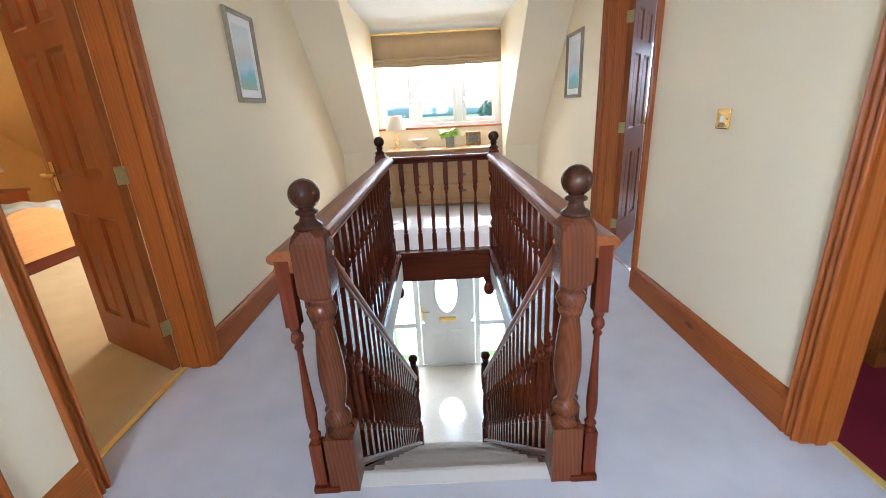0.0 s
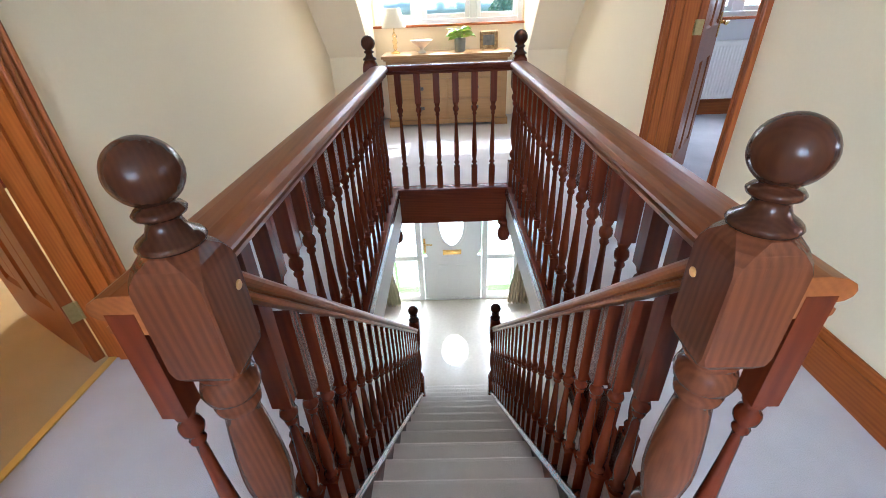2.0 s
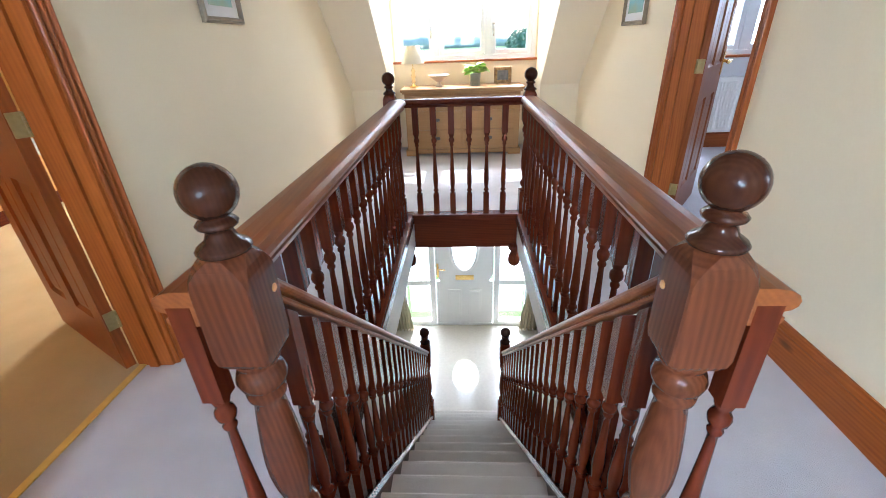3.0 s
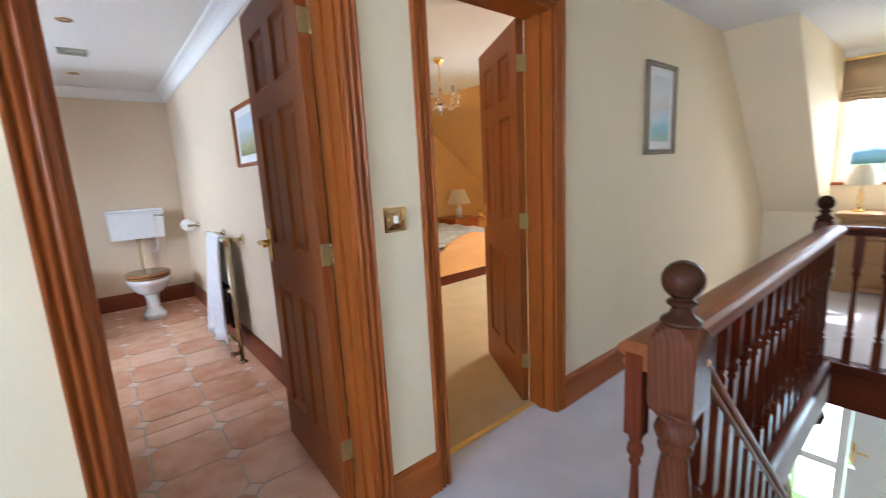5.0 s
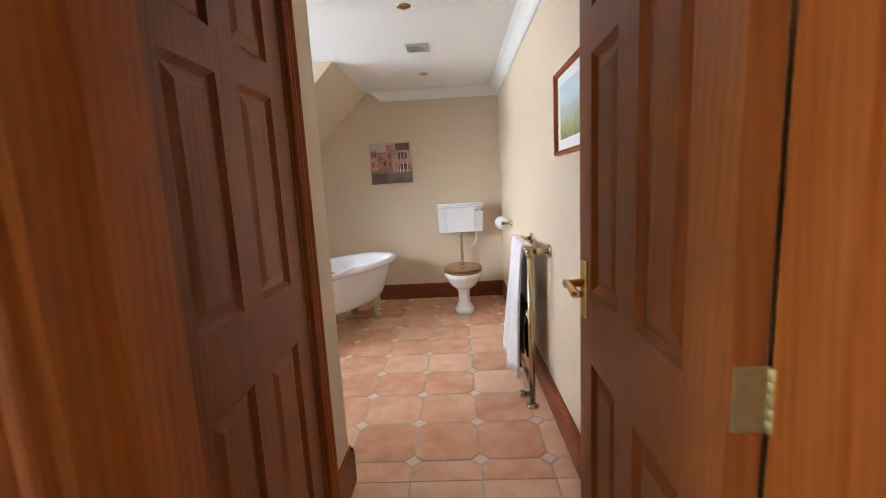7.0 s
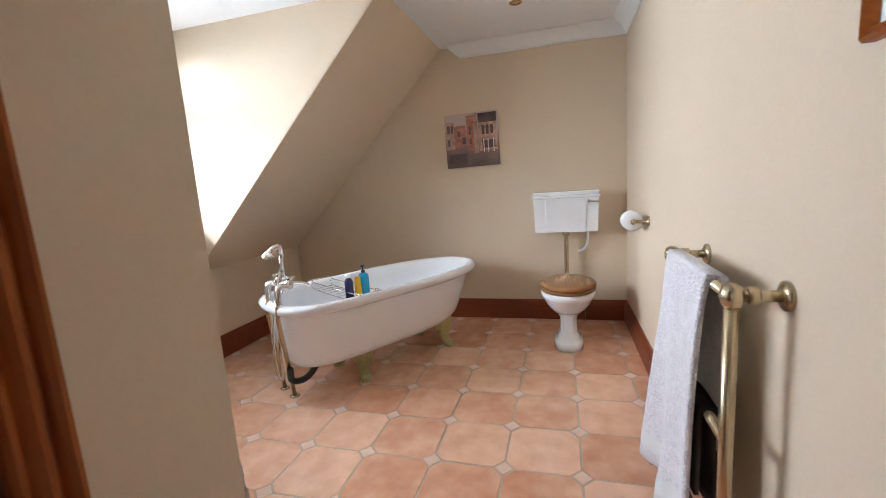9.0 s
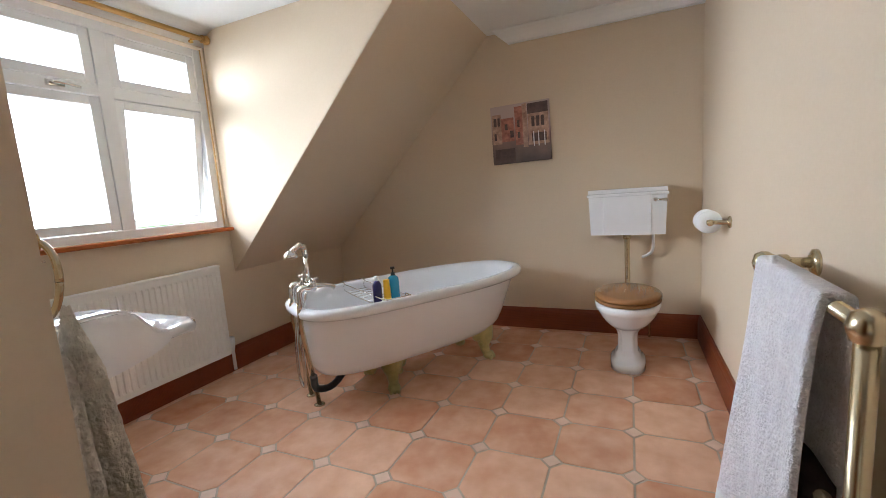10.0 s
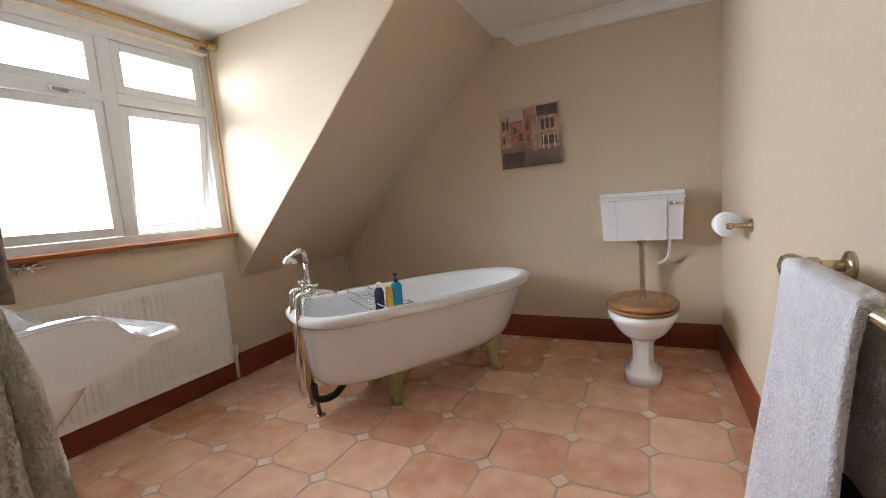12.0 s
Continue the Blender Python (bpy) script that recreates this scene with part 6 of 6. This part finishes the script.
part("bracket", lathe([(0.010, 0.0), (0.010, -0.055), (0.025, -0.058), (0.025, -0.062)], (-2.8, 0.0, 0.0), 12, "y"), BRASS, cr, "brass rod bracket")
FLORAL = mat("floral curtain cloth", (0.62, 0.56, 0.46), (0.20, 0.10, 0.10), rough=0.9, scale=10, big=16, bump=0.1)
bcn = thing("curtain", pose(-3.06, BS + 0.115, 0.0), "floral beige bathroom curtain hanging from the rod", "curtain")
fr = []
for z, hw in ((0.82, 0.205), (1.3, 0.2), (1.8, 0.19), (2.20, 0.18)):
    front = [(hw * (2 * k / 48 - 1), 0.025 * math.cos(k * 2 * math.pi / 48 * 6), z) for k in range(49)]
    fr.append(front + [(p[0], p[1] - 0.008, p[2]) for p in reversed(front)])
part("fabric", loft(fr), FLORAL, bcn)

# ---- bathroom pictures and ceiling fittings ----
cv = thing("canvas_print", pose(BK + 0.001, -0.45, 1.325, 0, -1.0, 90), "unframed canvas print of pink buildings by water", "picture")
W, H = 0.45, 0.44
part("canvas", boxes(((0, -0.03, 0), (W, 0, H)), bevel=0.003), art("muddy canvas sky", [(0.3, (0.12, 0.09, 0.08)), (0.7, (0.32, 0.20, 0.17)), (1.1, (0.55, 0.43, 0.39))], 8), cv)
PINK = mat("painted pink wall", (0.62, 0.28, 0.20), (0.26, 0.10, 0.08), rough=0.8, scale=45, big=14, bump=0.0)
SAND = mat("painted sand wall", (0.66, 0.44, 0.32), (0.28, 0.16, 0.12), rough=0.8, scale=45, big=14, bump=0.0)
DUSK = mat("painted shade", (0.17, 0.115, 0.10), (0.07, 0.05, 0.05), rough=0.8, scale=25, big=8, bump=0.0)
rnd = random.Random(11)
def paint(x0, x1, z0, z1, m, d):
    part("brushwork", boxes(((x0 * W, -0.0305 - d, z0 * H), (x1 * W, -0.03, z1 * H))), m, cv)
paint(0.02, 0.18, 0.35, 0.86, SAND, 0.0004)
paint(0.18, 0.40, 0.38, 0.78, PINK, 0.0004)
paint(0.42, 0.62, 0.30, 0.95, PINK, 0.0006)
paint(0.55, 0.63, 0.25, 0.98, SAND, 0.0008)
paint(0.64, 0.98, 0.28, 0.88, SAND, 0.0004)
paint(0.64, 0.98, 0.80, 0.97, DUSK, 0.0006)
for x, z, w, h in ((0.05, 0.66, 0.05, 0.14), (0.12, 0.66, 0.04, 0.14), (0.05, 0.42, 0.04, 0.12), (0.24, 0.58, 0.05, 0.1), (0.33, 0.44, 0.06, 0.12), (0.46, 0.6, 0.04, 0.12), (0.46, 0.42, 0.04, 0.1), (0.70, 0.58, 0.05, 0.17), (0.78, 0.58, 0.05, 0.17), (0.86, 0.58, 0.05, 0.17), (0.70, 0.33, 0.24, 0.14)):
    paint(x, x + w, z, z + h, DUSK, 0.0012)
for x in (0.72, 0.80, 0.90):
    paint(x, x + 0.015, 0.25, 0.5, PAPER, 0.0016)
paint(0.05, 0.40, 0.02, 0.26, DUSK, 0.0004)
picture("framed_landscape", pose(-3.0, BN, 1.385, 0, 0, 0), 0.52, 0.365, 0.022, PINE_X, LANDSC, "landscape print in a reddish wooden frame", 0.045)
for x in (-2.10, -3.535, -5.005):
    d = thing("downlight", pose(x, 0.23, BC), "small recessed brass downlight, switched off", "downlight", "bathroom downlights")
    part("bezel", lathe([(0.042, 0.0), (0.042, -0.004), (0.034, -0.007), (0.030, -0.003)], segs=24), BRASS, d)
    part("lamp", lathe([(0.028, -0.001), (0.026, -0.004), (0.012, -0.005)], segs=18), CHROME, d)
v = thing("ceiling_vent", pose(-4.265, 0.245, BC), "grey-green square extractor vent in the ceiling", "vent")
part("frame", boxes(((-0.085, -0.085, -0.012), (0.085, -0.065, 0)), ((-0.085, 0.065, -0.012), (0.085, 0.085, 0)), ((-0.085, -0.065, -0.012), (-0.065, 0.065, 0)), ((0.065, -0.065, -0.012), (0.085, 0.065, 0)), bevel=0.002), SAGE, v)
for k in range(6):
    part("slat", boxes(((-0.065, -0.058 + 0.022 * k, -0.009), (0.065, -0.046 + 0.022 * k, -0.002))), SAGE, v)
solid("window_cord", tube([(-4.425, BS + 0.012, 2.18), (-4.428, BS + 0.014, 1.6), (-4.43, BS + 0.012, 1.03)], 0.004, 6), ROD, "thin brown cord hanging beside the window", "cord")


# ---- bedroom seen through its door ----
bed = thing("bed", pose(-3.66, 3.75, 0), "knotty pine double bed with patterned quilt", "bed")
hw = 0.86
top = [(-hw, 0.30), (-0.76, 0.32), (-0.62, 0.385), (-0.50, 0.475), (-0.38, 0.525), (-0.26, 0.56), (-0.12, 0.575), (0.04, 0.555), (0.14, 0.52), (0.24, 0.46), (0.34, 0.385), (0.48, 0.33), (hw, 0.30)]
bm = bmesh.new()
extrude([(-hw, 0.12)] + top + [(hw, 0.12)], lambda u, v: (0.0, u, v), lambda u, v: (-0.04, u, v), bm)
bmesh.ops.bevel(bm, geom=bm.edges[:], offset=0.006, segments=2, affect="EDGES")
part("footboard", bm, KNOTTY, bed)
part("plinth", boxes(((-1.9, -hw + 0.05, 0.0), (-0.035, hw - 0.05, 0.12)), bevel=0.004), MAHOG_Y, bed, "dark brown wooden plinth")
part("base", boxes(((-1.95, -hw + 0.03, 0.12), (-0.04, hw - 0.03, 0.28)), bevel=0.01), KNOTTY, bed)
part("mattress", boxes(((-1.95, -hw + 0.03, 0.28), (-0.05, hw - 0.03, 0.43)), bevel=0.04), PAPER, bed)
bm = bmesh.new()
rows = []
for i in range(25):
    x = -1.85 + 1.82 * i / 24
    rows.append([(x, hw * 1.02 * (2 * j / 20 - 1), 0.475 + 0.012 * math.sin(i * 1.3 + j * 0.9) + 0.008 * math.sin(j * 2.1) - (0.12 if j in (0, 20) else 0)) for j in range(21)])
loft(rows, bm, closed=False, caps=False)
bmesh.ops.solidify(bm, geom=bm.faces[:], thickness=0.03)
part("quilt", bm, BEDDING, bed, "cream and green patterned quilt")
part("headboard", boxes(((-1.99, -hw, 0.12), (-1.95, hw, 0.55)), bevel=0.01), KNOTTY, bed)
bm = tube([(-1.93, y, 0.50) for y in (-hw, -0.3, -0.26, -0.22, -0.18, -0.14, 0.5, 0.54, 0.58, 0.82, 0.86)], [0.04, 0.04, 0.05, 0.03, 0.05, 0.04, 0.04, 0.05, 0.03, 0.05, 0.04], 14)
part("head_rail", bm, PINE_Y, bed, "reddish turned wooden head rail")
nt_ = thing("bedside_table", pose(-5.47, 4.98, 0), "small reddish wooden bedside table", "bedside table")
part("top", boxes(((-0.25, -0.25, 0.50), (0.25, 0.35, 0.53)), bevel=0.006), PINE_Y, nt_)
part("body", boxes(((-0.22, -0.22, 0.06), (0.22, 0.32, 0.50)), bevel=0.004), PINE_Y, nt_)
part("plinth", boxes(((-0.23, -0.23, 0.0), (0.23, 0.33, 0.06)), bevel=0.004), PINE_Y, nt_)
bl = thing("table_lamp", pose(-5.45, 5.03, 0.53), "bedside lamp with white ceramic base and pleated cream shade", "lamp")
part("base", lathe([(0.07, 0), (0.07, 0.015), (0.03, 0.035), (0.05, 0.08), (0.055, 0.13), (0.03, 0.17), (0.012, 0.19), (0.012, 0.28)], segs=18), CERAMIC, bl)
rings = [[((r + 0.003 * (k % 2)) * math.cos(2 * math.pi * k / 56), (r + 0.003 * (k % 2)) * math.sin(2 * math.pi * k / 56), z) for k in range(56)] for r, z in ((0.20, 0.235), (0.105, 0.475), (0.102, 0.475), (0.197, 0.235), (0.20, 0.235))]
part("shade", loft(rings, caps=False), SHADE, bl)
cl = thing("chandelier", pose(-3.35, 2.98, HC + 0.15), "glass chandelier with curved arms under the bedroom ceiling", "chandelier")
part("ceiling_rose", lathe([(0.05, 0), (0.05, -0.02), (0.02, -0.05), (0.008, -0.06)], segs=18), BRASS, cl)
part("chain", tube([(0, 0, -0.05), (0, 0, -0.30)], 0.006, 8), BRASS, cl)
part("stem", lathe([(0.01, -0.28), (0.03, -0.32), (0.018, -0.36), (0.04, -0.40), (0.05, -0.43), (0.02, -0.47), (0.012, -0.52)], segs=14), CRYSTAL, cl)
for k in range(5):
    a = 2 * math.pi * k / 5
    c, s = math.cos(a), math.sin(a)
    arm = part("arm", tube(smooth_path([(0.03 * c, 0.03 * s, -0.42), (0.10 * c, 0.10 * s, -0.47), (0.17 * c, 0.17 * s, -0.42), (0.19 * c, 0.19 * s, -0.36)]), 0.009, 8), CRYSTAL, cl)
    part("candle_cup", lathe([(0.008, -0.37), (0.032, -0.355), (0.034, -0.345), (0.012, -0.34), (0.011, -0.28)], (0.19 * c, 0.19 * s, 0), 12), CRYSTAL, arm)
    part("drop", lathe([(0.003, -0.46), (0.012, -0.44), (0.003, -0.40)], (0.19 * c, 0.19 * s, 0), 6), CRYSTAL, arm)

# ---- near east room: wardrobe front ----
wd = thing("wardrobe", pose(1.95, 1.62, 0), "dark reddish wooden wardrobe standing on the red carpet", "wardrobe")
part("body", boxes(((0, 0.02, 0.08), (1.1, 0.27, 1.95)), bevel=0.005), DOOR_Z, wd)
part("plinth", boxes(((-0.01, 0.01, 0), (1.11, 0.27, 0.08)), bevel=0.004), DOOR_Z, wd)
for x in (0.01, 0.555):
    dd = part("door", boxes(((x, 0, 0.10), (x + 0.535, 0.021, 1.93)), bevel=0.004), DOOR_Z, wd)
    part("panel", boxes(((x + 0.08, -0.006, 0.2), (x + 0.455, 0.002, 1.83)), bevel=0.005), DOOR_Z, dd)

# ---- outside ----
def tree(x, y, h, r, seed):
    rnd = random.Random(seed)
    t = thing("tree", pose(x, y, FZ - 0.3), "broad leafy green tree in the field", "tree", "trees outside")
    part("trunk", tube([(0, 0, 0), (0.1, 0, h * 0.25), (0.0, 0.1, h * 0.5), (0.1, 0.1, h * 0.75)], [h * 0.035, h * 0.028, h * 0.018, h * 0.008], 8), BARK, t)
    vs, fs = [], []
    for _ in range(1500):
        a, e = rnd.uniform(0, 6.28), math.asin(rnd.uniform(-0.7, 1))
        q = r * (0.75 + 0.25 * math.sin(3 * a + seed) * math.cos(2 * e)) * rnd.uniform(0.6, 1.0)
        p = Vector((q * math.cos(e) * math.cos(a), q * math.cos(e) * math.sin(a), h * 0.62 + q * 0.85 * math.sin(e)))
        u = Vector((rnd.uniform(-1, 1), rnd.uniform(-1, 1), rnd.uniform(-1, 1))).normalized() * r * 0.09
        w = u.orthogonal().normalized() * r * 0.07
        k = len(vs)
        vs += [p - u, p + w, p + u, p - w]
        fs.append((k, k + 1, k + 2, k + 3))
    me = bpy.data.meshes.new("crown")
    me.from_pydata([tuple(q) for q in vs], [], fs)
    me.materials.append(FOLIAGE)
    part("crown", me, None, t)


for x, y, h, r, s in ((4.9, 40, 5.6, 1.7, 1), (6.6, 46, 5.0, 1.6, 2), (14, 70, 6, 2.6, 3), (22, 34, 7, 3.0, 7), (26, 44, 8, 3.4, 5)):
    tree(x, y, h, r, s)
# long uneven belt of woodland: front foot, front, crest, back
rnd = random.Random(12)
rings = []
for k in range(401):
    x = -400 + 2 * k
    h = 4.2 + 1.6 * math.sin(k * 0.041) + 1.0 * math.sin(k * 0.17) + rnd.uniform(-0.5, 0.5)
    y = 240 + 10 * math.sin(k * 0.06)
    d = rnd.uniform(-0.6, 0.6)
    rings.append([(x, y - 4, FZ - 0.5), (x, y - 4 + d, FZ - 0.5 + h * 0.6), (x, y - 1 + d, FZ - 0.5 + h), (x, y + 4, FZ - 0.5 + h * 0.6), (x, y + 5, FZ - 0.5)])
bm = loft(rings, smooth=True)
tagged(solid("far_hedgerow", bm, HAZE, "far green line of trees on the horizon, paled in colour for haze", "trees"), kind="stuff")


# ---- bathroom floor tiles, each its own piece ----
fl = thing("floor_bathroom", pose(0, 0, 0), "terracotta octagon tiles with small square insets", "tiled floor", kind="structure")
PX, TX0, TY0 = 0.317, -3.708, -0.413
g_, q_ = 0.0042, 0.043
hp = PX / 2 - g_


def tile_mesh(pts, name):
    """Tile with eased edges, top at z = 0."""
    n = len(pts)
    c = Vector((sum(p[0] for p in pts) / n, sum(p[1] for p in pts) / n))
    def ring(k, z):
        return [((p[0] - c.x) * k + c.x, (p[1] - c.y) * k + c.y, z) for p in pts]
    bm = loft([ring(1, -0.008), ring(1, -0.0012), ring(0.99, -0.0002), ring(0.96, 0.0)], smooth=False)
    return mesh_of(name, bm, INSET if "inset" in name else TILE)


OCT = tile_mesh([(-hp + q_, -hp), (hp - q_, -hp), (hp, -hp + q_), (hp, hp - q_), (hp - q_, hp), (-hp + q_, hp), (-hp, hp - q_), (-hp, -hp + q_)], "octagon_tile")
DOT = tile_mesh([(q_ - g_, 0), (0, q_ - g_), (-q_ + g_, 0), (0, -q_ + g_)], "inset_tile")
rnd = random.Random(3)


def clipped(x0, x1, y0, y1, pts, cx, cy):
    """Cut a convex outline to the room; None if nothing is left."""
    poly = [(cx + a, cy + b) for a, b in pts]
    for ax, lim, sg in ((0, x0, 1), (0, x1, -1), (1, y0, 1), (1, y1, -1)):
        out = []
        for i, p in enumerate(poly):
            r = poly[i - 1]
            ip, ir = (p[ax] - lim) * sg >= 0, (r[ax] - lim) * sg >= 0
            if ip != ir:
                f = (lim - r[ax]) / (p[ax] - r[ax])
                out.append((r[0] + f * (p[0] - r[0]), r[1] + f * (p[1] - r[1])))
            if ip:
                out.append(p)
        poly = out
        if len(poly) < 3:
            return None
    return poly


OPTS = [(-hp + q_, -hp), (hp - q_, -hp), (hp, -hp + q_), (hp, hp - q_), (hp - q_, hp), (-hp + q_, hp), (-hp, hp - q_), (-hp, -hp + q_)]
DPTS = [(q_ - g_, 0), (0, q_ - g_), (-q_ + g_, 0), (0, -q_ + g_)]
for zone in ((BK + 0.004, BW - 0.002, BS + 0.004, BN - 0.004), (BW + 0.002, XLB, -0.036, BN - 0.004)):
    for i in range(-8, 9):
        for j in range(-7, 8):
            for mesh, pts, ox, name in ((OCT, OPTS, 0.5, "octagon_tile"), (DOT, DPTS, 0.0, "inset_tile")):
                cx, cy = TX0 + (i + ox) * PX, TY0 + (j + ox) * PX
                poly = clipped(*zone, pts, cx, cy)
                if not poly:
                    continue
                whole = all(zone[0] < cx + a < zone[1] and zone[2] < cy + b < zone[3] for a, b in pts)
                lift = rnd.uniform(-0.0008, 0.0004)
                if whole:
                    t = part(name, mesh, None, fl)
                    t.matrix_basis = pose(cx, cy, lift, 0, 0, 90 * rnd.randrange(4))
                else:
                    area = abs(sum(poly[k - 1][0] * poly[k][1] - poly[k][0] * poly[k - 1][1] for k in range(len(poly)))) / 2
                    if area > 0.0004:
                        t = part(name, tile_mesh([(a - cx, b - cy) for a, b in poly], name), None, fl)
                        t.location = (cx, cy, lift)
